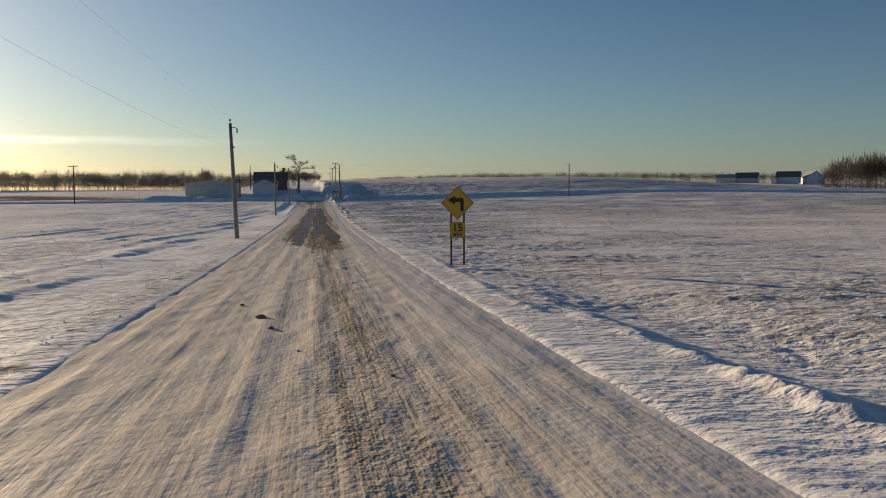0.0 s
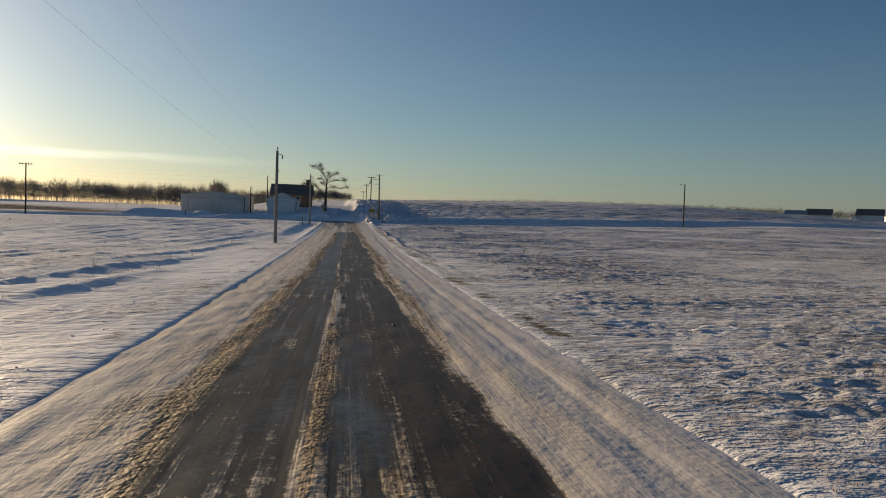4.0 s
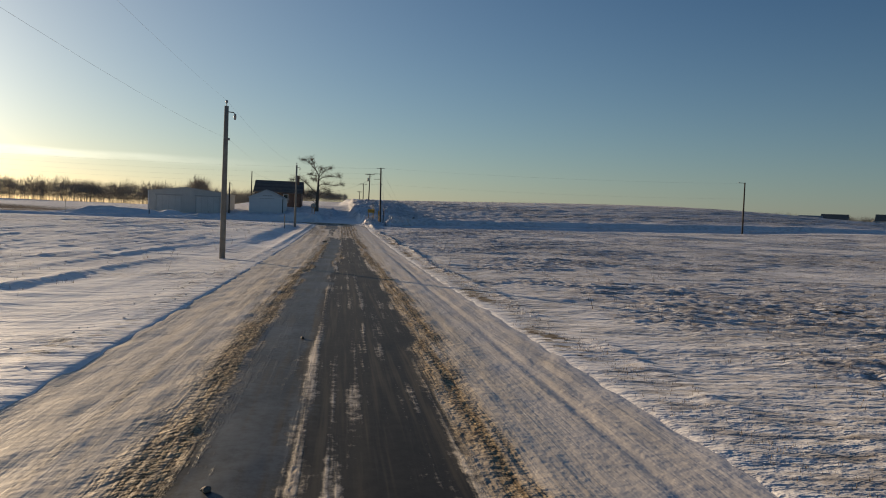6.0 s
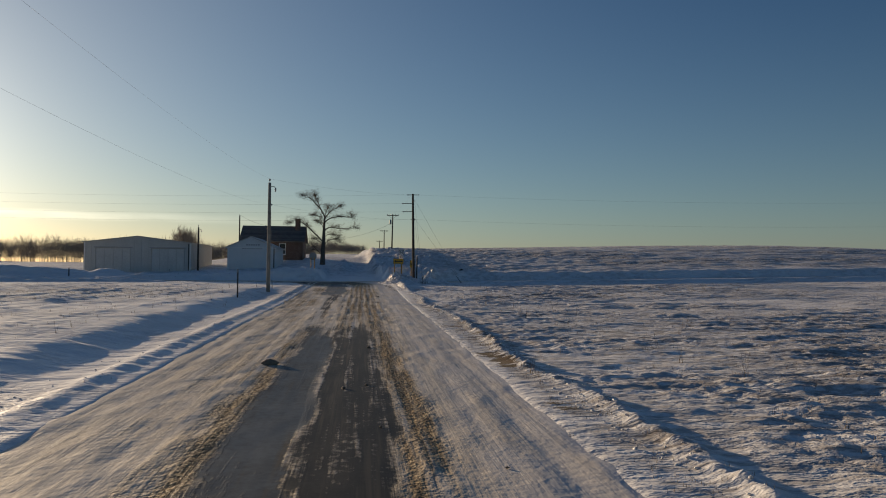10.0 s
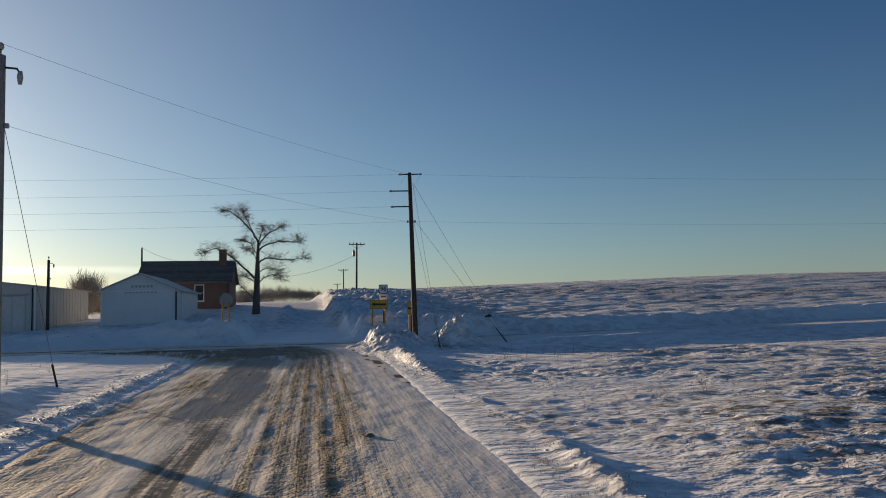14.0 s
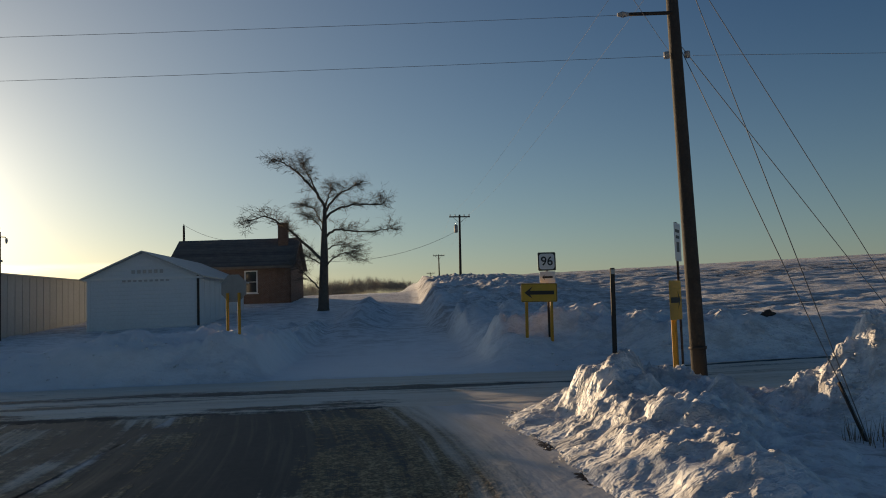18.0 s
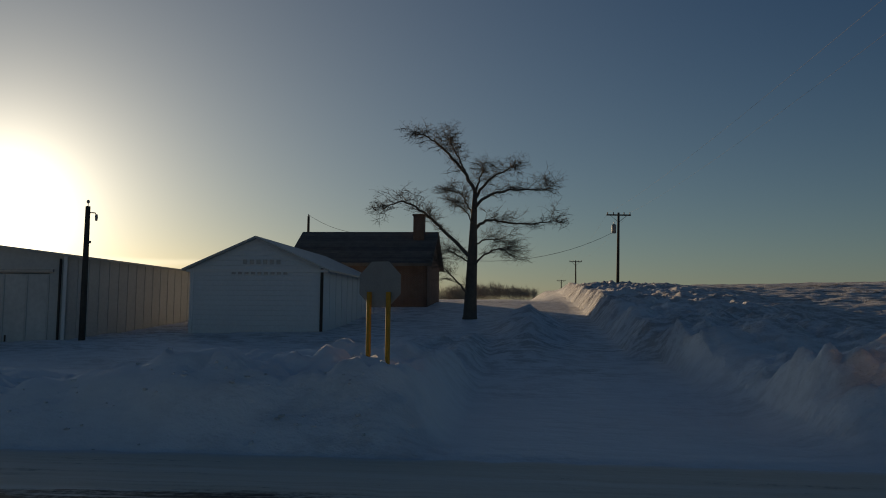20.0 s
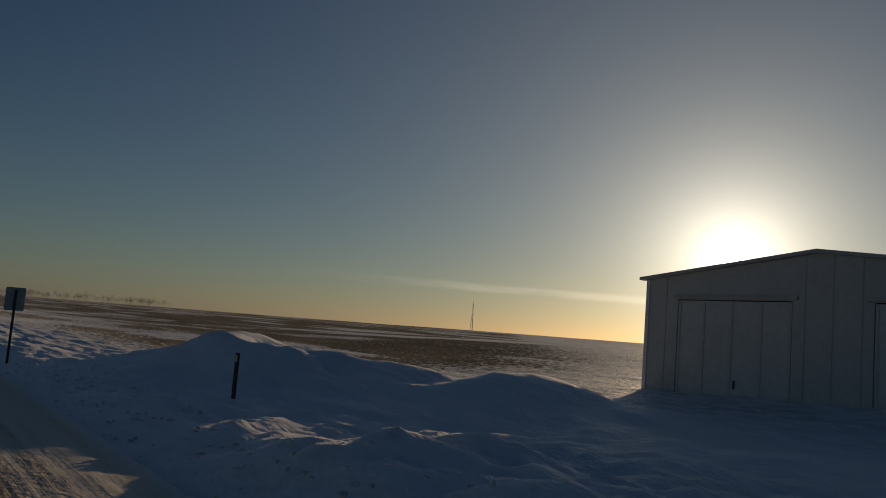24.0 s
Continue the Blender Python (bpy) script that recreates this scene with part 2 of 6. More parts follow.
def road_material(name, along):
    """Packed, sanded snow over asphalt. bare: asphalt shows; ice: a glazed strip, the sky's reflection put into its
    colour; dirt: brown slush; edge: clean snow.
    """
    m = bpy.data.materials.new(name)
    m.use_nodes = True
    nt = m.node_tree
    p = nt.nodes["Principled BSDF"]
    co = nt.nodes.new("ShaderNodeTexCoord").outputs["Object"]

    def layer(key):
        n = nt.nodes.new("ShaderNodeAttribute")
        n.attribute_name = key
        return n.outputs["Fac"]

    if along:
        sep, comb = nt.nodes.new("ShaderNodeSeparateXYZ"), nt.nodes.new("ShaderNodeCombineXYZ")
        nt.links.new(co, sep.inputs[0])
        nt.links.new(layer("across"), comb.inputs["X"])
        nt.links.new(sep.outputs["Y"], comb.inputs["Y"])
        co = comb.outputs[0]

    def run(a, c):
        return (a, c, 1) if along else (c, a, 1)

    bare, ice, dirt, edge, soil = layer("bare"), layer("ice"), layer("dirt"), layer("edge"), layer("soil")
    streak = noise_at(nt, co, 1.0, 4, run(3.2, 0.10), 0.6)
    scratch = noise_at(nt, co, 1.0, 3, run(14.0, 0.5), 0.6)
    rutted = noise_at(nt, co, 1.0, 3, run(6.5, 0.14), 0.6)
    blotch = noise_at(nt, co, 0.8, 5, run(1.0, 0.5))
    grit = noise_at(nt, co, 7.5, 6, run(1.0, 0.8), 0.7)
    lump = calc(nt, "ADD", cells_at(nt, co, 19.0, run(1.0, 0.75), 0.9), calc(nt, "MULTIPLY", calc(nt, "SUBTRACT", grit, 0.5), 0.7))
    snowc = mixed(nt, ranged(nt, streak, 0.3, 0.7), (0.85, 0.77, 0.66), (0.77, 0.67, 0.53))
    snowc = mixed(nt, ranged(nt, scratch, 0.55, 0.75, 0, 0.25), snowc, (0.50, 0.41, 0.29))
    d = calc(nt, "ADD", dirt, calc(nt, "MULTIPLY", calc(nt, "SUBTRACT", streak, 0.5), 0.5))
    d = calc(nt, "ADD", d, calc(nt, "MULTIPLY", calc(nt, "SUBTRACT", blotch, 0.5), 0.5))
    d = calc(nt, "ADD", d, calc(nt, "MULTIPLY", calc(nt, "SUBTRACT", rutted, 0.5), calc(nt, "MULTIPLY", dirt, 1.5)))
    soiled = ranged(nt, d, 0.15, 0.75)
    brown = mixed(nt, ranged(nt, calc(nt, "ADD", calc(nt, "MULTIPLY", grit, 0.9), calc(nt, "MULTIPLY", lump, 0.35)), 0.42, 0.72), (0.52, 0.39, 0.22), (0.17, 0.115, 0.058))
    snowc = mixed(nt, soiled, snowc, brown)
    clean = calc(nt, "ADD", edge, calc(nt, "MULTIPLY", calc(nt, "SUBTRACT", blotch, 0.5), 0.8))
    snowc = mixed(nt, ranged(nt, clean, 0.25, 0.8), snowc, (0.76, 0.73, 0.70))
    k = calc(nt, "ADD", bare, calc(nt, "MULTIPLY", calc(nt, "SUBTRACT", streak, 0.5), 0.8))
    k = calc(nt, "ADD", k, calc(nt, "MULTIPLY", calc(nt, "SUBTRACT", blotch, 0.5), 0.6))
    k = calc(nt, "ADD", k, calc(nt, "MULTIPLY", calc(nt, "SUBTRACT", grit, 0.5), 0.8))
    k = calc(nt, "ADD", k, calc(nt, "MULTIPLY", calc(nt, "SUBTRACT", rutted, 0.5), 0.9))
    k = ranged(nt, k, 0.28, 0.66)
    asph = mixed(nt, ranged(nt, grit, 0.3, 0.7), (0.014, 0.0145, 0.015), (0.034, 0.033, 0.031))
    asph = mixed(nt, ranged(nt, scratch, 0.55, 0.75, 0, 0.35), asph, (0.085, 0.078, 0.065))
    asph = mixed(nt, ranged(nt, rutted, 0.50, 0.70, 0, 0.6), asph, (0.13, 0.108, 0.075))
    asph = mixed(nt, ranged(nt, grit, 0.69, 0.76, 0, 0.6), asph, (0.42, 0.38, 0.33))
    col = mixed(nt, k, snowc, asph)
    glaze = calc(nt, "ADD", ice, calc(nt, "MULTIPLY", calc(nt, "SUBTRACT", blotch, 0.5), 1.1))
    glaze = calc(nt, "ADD", glaze, calc(nt, "MULTIPLY", calc(nt, "SUBTRACT", rutted, 0.5), -1.4))
    glaze = calc(nt, "ADD", glaze, calc(nt, "MULTIPLY", calc(nt, "SUBTRACT", grit, 0.5), 0.9))
    glaze = ranged(nt, glaze, 0.35, 0.95)
    # the blue-grey of the reflected sky is painted into the glaze's base colour
    col = mixed(nt, calc(nt, "MULTIPLY", glaze, ranged(nt, streak, 0.35, 0.65, 0.92, 0.70)), col, mixed(nt, ranged(nt, calc(nt, "ADD", calc(nt, "MULTIPLY", blotch, 0.6), calc(nt, "MULTIPLY", grit, 0.4)), 0.42, 0.62), (0.032, 0.042, 0.052), (0.10, 0.12, 0.14)))
    col = mixed(nt, ranged(nt, calc(nt, "ADD", calc(nt, "MULTIPLY", soil, 1.5), calc(nt, "MULTIPLY", calc(nt, "SUBTRACT", grit, 0.5), 2.6)), 0.45, 0.75), col, (0.055, 0.034, 0.022))
    nt.links.new(col, p.inputs["Base Color"])
    spec = calc(nt, "ADD", 0.13, calc(nt, "ADD", calc(nt, "MULTIPLY", k, 0.02), calc(nt, "MULTIPLY", glaze, 0.07)))
    nt.links.new(spec, p.inputs["Specular IOR Level"])
    r = calc(nt, "SUBTRACT", 0.64, calc(nt, "MULTIPLY", k, 0.06))
    r = calc(nt, "SUBTRACT", r, calc(nt, "MULTIPLY", glaze, 0.08), True)
    nt.links.new(r, p.inputs["Roughness"])
    h = calc(nt, "ADD", calc(nt, "MULTIPLY", streak, 0.016), calc(nt, "MULTIPLY", scratch, 0.003))
    h = calc(nt, "SUBTRACT", h, calc(nt, "MULTIPLY", rutted, calc(nt, "ADD", 0.006, calc(nt, "MULTIPLY", soiled, 0.026))))
    h = calc(nt, "ADD", h, calc(nt, "MULTIPLY", noise_at(nt, co, 9.0, 2, run(1.0, 0.7), 0.5), calc(nt, "ADD", 0.011, calc(nt, "MULTIPLY", soiled, 0.036))))
    h = calc(nt, "SUBTRACT", h, calc(nt, "MULTIPLY", lump, calc(nt, "MULTIPLY", soiled, 0.010)))
    h = calc(nt, "MULTIPLY", h, calc(nt, "SUBTRACT", 1.0, calc(nt, "MULTIPLY", calc(nt, "MAXIMUM", k, calc(nt, "MULTIPLY", glaze, 0.8)), 0.94)))
    b = node(nt, "ShaderNodeBump", Strength=1.0, Distance=1.0)
    nt.links.new(h, b.inputs["Height"])
    nt.links.new(b.outputs[0], p.inputs["Normal"])
    return m


def brick_material():
    """Brown-red brickwork with pale joints."""
    m = bpy.data.materials.new("red_brown_brick")
    m.use_nodes = True
    nt = m.node_tree
    p = nt.nodes["Principled BSDF"]
    co = nt.nodes.new("ShaderNodeTexCoord").outputs["Object"]
    xyz = nt.nodes.new("ShaderNodeSeparateXYZ")
    nt.links.new(co, xyz.inputs[0])
    flat = nt.nodes.new("ShaderNodeCombineXYZ")
    nt.links.new(calc(nt, "ADD", xyz.outputs["X"], xyz.outputs["Y"]), flat.inputs["X"])
    nt.links.new(xyz.outputs["Z"], flat.inputs["Y"])
    t = node(nt, "ShaderNodeTexBrick", Scale=1.0, Mortar_Size=0.008)
    t.inputs["Brick Width"].default_value, t.inputs["Row Height"].default_value = 0.21, 0.075
    t.inputs["Color1"].default_value, t.inputs["Color2"].default_value = (0.16, 0.085, 0.06, 1), (0.115, 0.066, 0.05, 1)
    t.inputs["Mortar"].default_value = (0.26, 0.22, 0.18, 1)
    nt.links.new(flat.outputs[0], t.inputs["Vector"])
    col = mixed(nt, ranged(nt, noise_at(nt, co, 0.9, 5), 0.45, 0.75, 0, 0.5), t.outputs["Color"], (0.09, 0.055, 0.04))
    nt.links.new(col, p.inputs["Base Color"])
    p.inputs["Roughness"].default_value = 0.9
    b = node(nt, "ShaderNodeBump", Strength=0.6, Distance=0.01)
    nt.links.new(calc(nt, "SUBTRACT", 1.0, t.outputs["Fac"]), b.inputs["Height"])
    nt.links.new(b.outputs[0], p.inputs["Normal"])
    return m


SNOW = snow_material()
ROAD = road_material("packed_snow_road", True)
CROSSROAD = road_material("packed_snow_crossing", False)
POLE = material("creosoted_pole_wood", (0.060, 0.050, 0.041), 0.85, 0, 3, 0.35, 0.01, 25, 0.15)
# pole wood made paler: the glare over the near poles is put into its colour
GLAREPOLE = material("glare_paled_pole_wood", (0.27, 0.245, 0.205), 0.9, 0, 3, 0.35, 0.01, 25, 0.12)
STEEL = material("galvanised_steel", (0.33, 0.34, 0.35), 0.45, 0.9, 6, 0.2)
DARKSTEEL = material("rusty_post_steel", (0.07, 0.055, 0.045), 0.7, 0.5, 8, 0.3)
YELLOW = material("sign_yellow", (0.62, 0.34, 0.02), 0.4, 0, 5, 0.12)
YPOST = material("yellow_post_paint", (0.55, 0.27, 0.02), 0.6, 0, 7, 0.2)
BLACK = material("sign_black", (0.012, 0.012, 0.012), 0.5)
WHITE = material("sign_white", (0.72, 0.73, 0.72), 0.45, 0, 5, 0.06)
SIDING = material("white_steel_siding", (0.66, 0.68, 0.68), 0.55, 0, 0.8, 0.08, 0.002, 30)
BARNDOOR = material("pale_barn_door_steel", (0.56, 0.56, 0.53), 0.6, 0, 0.5, 0.14)
BARNWALL = material("grey_barn_siding", (0.50, 0.50, 0.47), 0.6, 0, 0.6, 0.12)
SHINGLE = material("dark_roof_shingles", (0.15, 0.135, 0.12), 0.9, 0, 1.6, 0.35, 0.012, 12, 0.25)
METALROOF = material("pale_metal_roof", (0.42, 0.42, 0.40), 0.5, 0.3, 0.7, 0.15)
BRICK = brick_material()
TRIM = material("white_painted_trim", (0.74, 0.74, 0.72), 0.6, 0, 3, 0.06)
GLASS = material("dark_window_glass", (0.02, 0.025, 0.03), 0.08, 0, 0, 0, spec=0.6)
BARK = material("grey_brown_bark", (0.13, 0.105, 0.082), 0.95, 0, 4, 0.3, 0.02, 18)
# twigs paler than the dark woods: the haze before them is put into the colour
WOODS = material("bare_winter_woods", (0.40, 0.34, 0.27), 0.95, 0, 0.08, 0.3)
WIRE = material("weathered_wire", (0.17, 0.17, 0.175), 0.85)
# wire made paler: its fading into bright haze is put into the colour
PALEWIRE = material("haze_paled_wire", (0.42, 0.43, 0.44), 0.6, 0.4)
WOODS_DARK = material("dark_bare_woods", (0.085, 0.068, 0.055), 0.95, 0, 0.08, 0.3)
CERAMIC = material("grey_porcelain", (0.35, 0.33, 0.31), 0.25)
STALK = material("dry_weed_stalks", (0.20, 0.14, 0.08), 0.9, 0, 6, 0.3)

# ---- road frame: u to the right of the road's middle, s along it ----
FRAME = pose(1.0, 0, 0, 0, 0, 10.0)


def sstep(x, lo, hi):
    k = np.clip((np.asarray(x, float) - lo) / (hi - lo), 0, 1)
    return k * k * (3 - 2 * k)


def vnoise(x, y, seed=0):
    """Value noise on an integer lattice, -1 to 1."""
    xi, yi = np.floor(x).astype(np.int64), np.floor(y).astype(np.int64)
    fx, fy = x - xi, y - yi
    fx, fy = fx * fx * (3 - 2 * fx), fy * fy * (3 - 2 * fy)

    def lattice(i, j):
        h = (i * 374761393 + j * 668265263 + seed * 974634777) & 0xFFFFFFFF
        h = ((h ^ (h >> 13)) * 1274126177) & 0xFFFFFFFF
        return ((h ^ (h >> 16)) & 0xFFFF) / 32767.5 - 1

    a0, b0, c0, d0 = lattice(xi, yi), lattice(xi + 1, yi), lattice(xi, yi + 1), lattice(xi + 1, yi + 1)
    return (a0 * (1 - fx) + b0 * fx) * (1 - fy) + (c0 * (1 - fx) + d0 * fx) * fy


def worley(x, y, seed=0):
    """Distance to the nearest jittered lattice point, about 0 to 1."""
    xi, yi = np.floor(x).astype(np.int64), np.floor(y).astype(np.int64)
    best = np.full(np.shape(x), 9.0)
    for di in (-1, 0, 1):
        for dj in (-1, 0, 1):
            i, j = xi + di, yi + dj
            h = (i * 374761393 + j * 668265263 + seed * 974634777) & 0xFFFFFFFF
            h = ((h ^ (h >> 13)) * 1274126177) & 0xFFFFFFFF
            px, py = i + ((h >> 4) & 0xFFF) / 4095.0, j + ((h >> 18) & 0xFFF) / 4095.0
            best = np.minimum(best, (px - x) ** 2 + (py - y) ** 2)
    return np.sqrt(best)


def fbm(x, y, octaves=4, seed=0):
    total, amp = 0, 1.0
    for k in range(octaves):
        total = total + amp * vnoise(x * 2 ** k, y * 2 ** k, seed + k)
        amp *= 0.5
    return total


ROAD_S = (-60, -20, 0, 13, 27, 40, 72, 90, 113, 134, 161, 173, 187, 196, 206, 213, 222)
ROAD_Z = (2.6, 1.65, 1.14, 0.79, 0.45, 0.26, -0.19, -0.28, -0.38, -0.36, -0.13, -0.10, 0.13, 0.32, 0.46, 0.48, 0.5)


def smooth_profile():
    ss = np.arange(-60, 223, 1.0)
    z = np.interp(ss, ROAD_S, ROAD_Z)
    for _ in range(60):
        z[1:-1] = (z[:-2] + z[1:-1] * 2 + z[2:]) / 4
    return ss, z


PROFILE = smooth_profile()


def road_z(s):
    return np.interp(s, *PROFILE)


def cross_z(u):
    u = np.asarray(u, float)
    return 0.48 + 0.021 * np.clip(u - 6, 0, 85) - 0.012 * np.clip(u - 110, 0, 300) + 0.006 * np.clip(u + 5, -60, 0)


def flare(s):
    """How much wider the paved corner is on the left-hand side, at s."""
    k = np.clip(np.asarray(s, float) - 196.0, 0, 13.4)
    return 14.0 - np.sqrt(np.clip(196.0 - k * k, 0, None))


def bump_at(u, s, u0, s0, ru, rs, h):
    d = ((u - u0) / ru) ** 2 + ((s - s0) / rs) ** 2
    return h * np.exp(-d)


def where(mask, fn, *arrays):
    """fn of the arrays where the mask holds, 0 elsewhere."""
    arrays = np.broadcast_arrays(*arrays)
    mask = np.broadcast_to(mask, arrays[0].shape)
    out = np.zeros(arrays[0].shape)
    if mask.any():
        out[mask] = fn(*[a[mask] for a in arrays])
    return out


def heaps(u, s):
    """Smooth height of the ploughed heaps at the corner with the pole."""
    return bump_at(u, s, 4.25, 203.2, 1.15, 3.2, 0.50) + bump_at(u, s, 4.5, 206.7, 1.4, 1.7, 0.62) + bump_at(u, s, 4.55, 196.5, 0.40, 5.0, 0.25) \
        + bump_at(u, s, 7.7, 205.2, 0.75, 0.7, 1.35) + bump_at(u, s, 8.6, 205.0, 1.3, 0.9, 0.5) + bump_at(u, s, 6.4, 206.4, 2.4, 1.1, 0.40) + bump_at(u, s, 5.6, 204.4, 1.1, 2.0, 0.30)


def terrain(u, s, detail=True):
    """Height of the snow at road coordinates."""
    u, s = np.asarray(u, float), np.asarray(s, float)
    near = road_z(s)
    cz = cross_z(u)
    k = sstep(s, 120, 206)
    z = near * (1 - k) + (near + (cz - 0.48)) * k
    # the rise past the crossing road
    past = np.clip(s - 221, 0, None)
    ramp = 0.066 * 85 * (1 - np.exp(-(past / 85) ** 1.25)) * 1.45
    side = 0.38 + 0.62 * sstep(u, -42, -14)
    side = side * (1 - 0.75 * sstep(u, 95, 240))
    z = z + ramp * side
    # left of the lane the rise levels off sooner
    cap = 2.0 + 0.0195 * (s - 180)
    z = np.where((s > 250) & (s < 500), z - np.clip(z - cap, 0, None) * (1 - sstep(u, -1.0, 2.0)), z)
    z = z + bump_at(u, s, 80, 285, 60, 45, 0.45)
    far_right = sstep(u, 5, 90) * sstep(s, 400, 620)
    z = z * (1 - far_right) + (7.2 + 3.6 * sstep(s, 720, 860)) * far_right - 2.2 * sstep(u, 60, 140) * bump_at(s * 0, s, 0, 400, 1, 60, 1.0)
    z = z - 1.5 * sstep(-u, 60, 200) * sstep(s, 222, 260) * (1 - sstep(s, 420, 520))
    z = z + 0.8 * fbm(u / 170, s / 170, 2, 5) * sstep(np.abs(u), 60, 300)
    z = z + 0.30 * sstep(-u, 5.4, 7.4) * sstep(s, 116, 150) * (1 - sstep(s, 184, 198))
    # the left-hand field falls away gently from the road, a tilt added to catch more sun
    z = z - 0.024 * np.clip(-u - 7, 0, 42) * (1 - sstep(s, 95, 205))
    # shallow ditches beside the road
    z = z - 0.22 * np.exp(-((u - 7.5) / 1.8) ** 2) * sstep(s, 40, 10) - 0.12 * np.exp(-((u + 7.5) / 2) ** 2) * sstep(s, 170, 120)
    if not detail:
        return z
    wing = flare(s)
    on_road = (1 - sstep(np.where(u > 0, u, -u - wing), 3.4, 3.8)) * (1 - sstep(s, 210, 211))
    on_cross = (1 - sstep(np.abs(s - 213), 3.5, 4.1))
    lane = (1 - sstep(np.abs(u + 0.2), 2.9, 3.5)) * sstep(s, 215, 217)
    off = np.clip(1 - on_road - on_cross - lane, 0, 1) * (0.55 + 0.45 * sstep(np.abs(u), 4.1, 5.6))
    z = z + 0.012 * np.exp(-((np.abs(u) - 4.0) / 0.5) ** 2) * (1 - sstep(s, 204, 209))
    wild = fbm(u * 0.45, s * 0.7, 3, 11)
    near_road = np.abs(u) < 26
    fine = where(near_road & (s < 209), lambda a, c: fbm(a * 4.5, c * 5.0, 2, 21) + 0.8 * (0.75 - 1.3 * worley(a * 4.6, c * 4.8, 23)), u, s)
    patchy = 0.25 + 0.75 * sstep(fbm(u / 5, s / 4.5, 3, 87), -0.45, 0.35)
    # sharp-crested wind ridges
    ridge = 1 - np.abs(fbm(u * 0.16 + 0.25 * s * 0.16, s * 0.6, 3, 25))
    right = sstep(u, 3.5, 7)
    # crusted plates with eroded rims, and softer drifts between them
    rough = fbm(u / 1.7, s / 1.25, 4, 13)
    plates = sstep(fbm(u / 1.2, s / 0.75, 4, 15), -0.22, 0.18)
    tame = 0.5 + 0.5 * sstep(s, 80, 125)
    # the right-hand field lies smooth up to where the wind has carved it; the left-hand one is smoother
    calm = 1 - 0.72 * sstep(u + 2.5 * fbm(u / 6, s / 9, 2, 14), 8.5, 13) * (1 - sstep(s + 8 * fbm(u / 15, s / 15, 2, 16), 78, 118))
    field = sstep(np.abs(u), 4.6, 6.2) * (0.32 + 0.68 * sstep(u, 0, 1)) * calm
    z = z + off * (0.018 * wild + 0.03 * ridge * sstep(np.abs(u), 6, 12) + 0.024 * fine * patchy * (0.5 + 0.5 * right))
    z = z + off * field * tame * (0.042 * rough * (0.6 + 0.4 * patchy) + 0.036 * plates * patchy) * (1 - 0.6 * sstep(s, 200, 207))
    hill = sstep(s, 224, 238) * sstep(np.abs(u), 6, 14)
    z = z + hill * (0.05 * fbm(u / 3.0, s / 2.2, 4, 37) + 0.035 * sstep(u, 8, 20) * sstep(fbm(u / 4, s / 2.0, 4, 39), -0.2, 0.15))
    # wind ripples and stubble rows that run along with the road on the left-hand field
    rows = 1 - np.abs(np.sin((u - 0.12 * s + 1.1 * fbm(u / 9, s / 34, 3, 31)) * np.pi / 2.5))
    z = z + off * 0.10 * rows ** 2 * np.clip(0.5 + 0.8 * fbm(u / 5, s / 16, 3, 33), 0.08, 1.4) * sstep(-u, 5.5, 9) * (1 - sstep(s, 198, 206))
    skew = u - 0.12 * s
    drifts = sstep(fbm(skew / 1.5, s / 12, 4, 34), -0.12, 0.30) + 0.7 * sstep(fbm(skew / 3.4, s / 30, 3, 35), -0.1, 0.25)
    z = z + off * 0.050 * drifts * sstep(-u, 5.5, 9) * (1 - sstep(s, 190, 204))
    # windrows thrown up along the road
    lump = np.clip(0.75 + 0.55 * fbm(u * 1.3, s * 1.1, 3, 41), 0.15, 2)
    chunk = where((np.abs(u) > 3.5) & (np.abs(u) < 7.5) & (s < 212), lambda a, c: 1.05 - 1.25 * worley(a * 3.0, c * 2.6, 43), u, s)
    gate = sstep(fbm(s / 7, s * 0 + 9, 3, 47), -0.5, 0.35)
    rr = np.exp(-((u - 4.75 - 0.22 * fbm(s / 9, s * 0 + 3, 2, 7)) / 0.22) ** 2)
    z = z + rr * lump * (0.45 + 0.7 * chunk) * (0.01 + 0.04 * gate + 0.10 * sstep(s, 98, 125) * (1 - sstep(s, 200, 206)) * (0.55 + 0.45 * gate))
    z = z + np.exp(-((u - 5.6) / 0.30) ** 2) * lump * (0.6 + 0.6 * chunk) * 0.15 * (1 - sstep(s, 9, 22))
    ll = np.exp(-((u + 4.45 + wing) / 0.28) ** 2)
    z = z + ll * (0.7 + 0.4 * lump) * (0.75 + 0.3 * chunk) * (0.018 + 0.07 * sstep(s, 108, 145)) * (1 - sstep(s, 203, 207))
    # ploughed heaps at the corner with the pole
    z = z + heaps(u, s) * (0.62 + 0.15 * fbm(u * 1.4, s * 1.4, 2, 51))
    # the field dips before the crossing road, lowered so that it lies in shade
    z = z - 0.55 * sstep(u, 8.0, 12) * np.exp(-((s - 203.0) / 4.6) ** 2) * (1 - sstep(u, 60, 90))
    # bank on the near side of the crossing road
    z = z + 0.22 * np.exp(-((s - 208.1) / 0.6) ** 2) * sstep(u, 9, 14) * (0.7 + 0.3 * lump) + 0.35 * np.exp(-((s - 208.0) / 0.8) ** 2) * sstep(-u, 17, 22) * lump
    # bank on its far side
    setback = 2.6 * sstep(u, 2.5, 4.0) * (1 - sstep(u, 7.0, 9.5))
    far = sstep(s, 216.6, 218.4 + setback) * (1 - sstep(s, 219.2 + setback, 229 - 3 * sstep(u, 8, 14)))
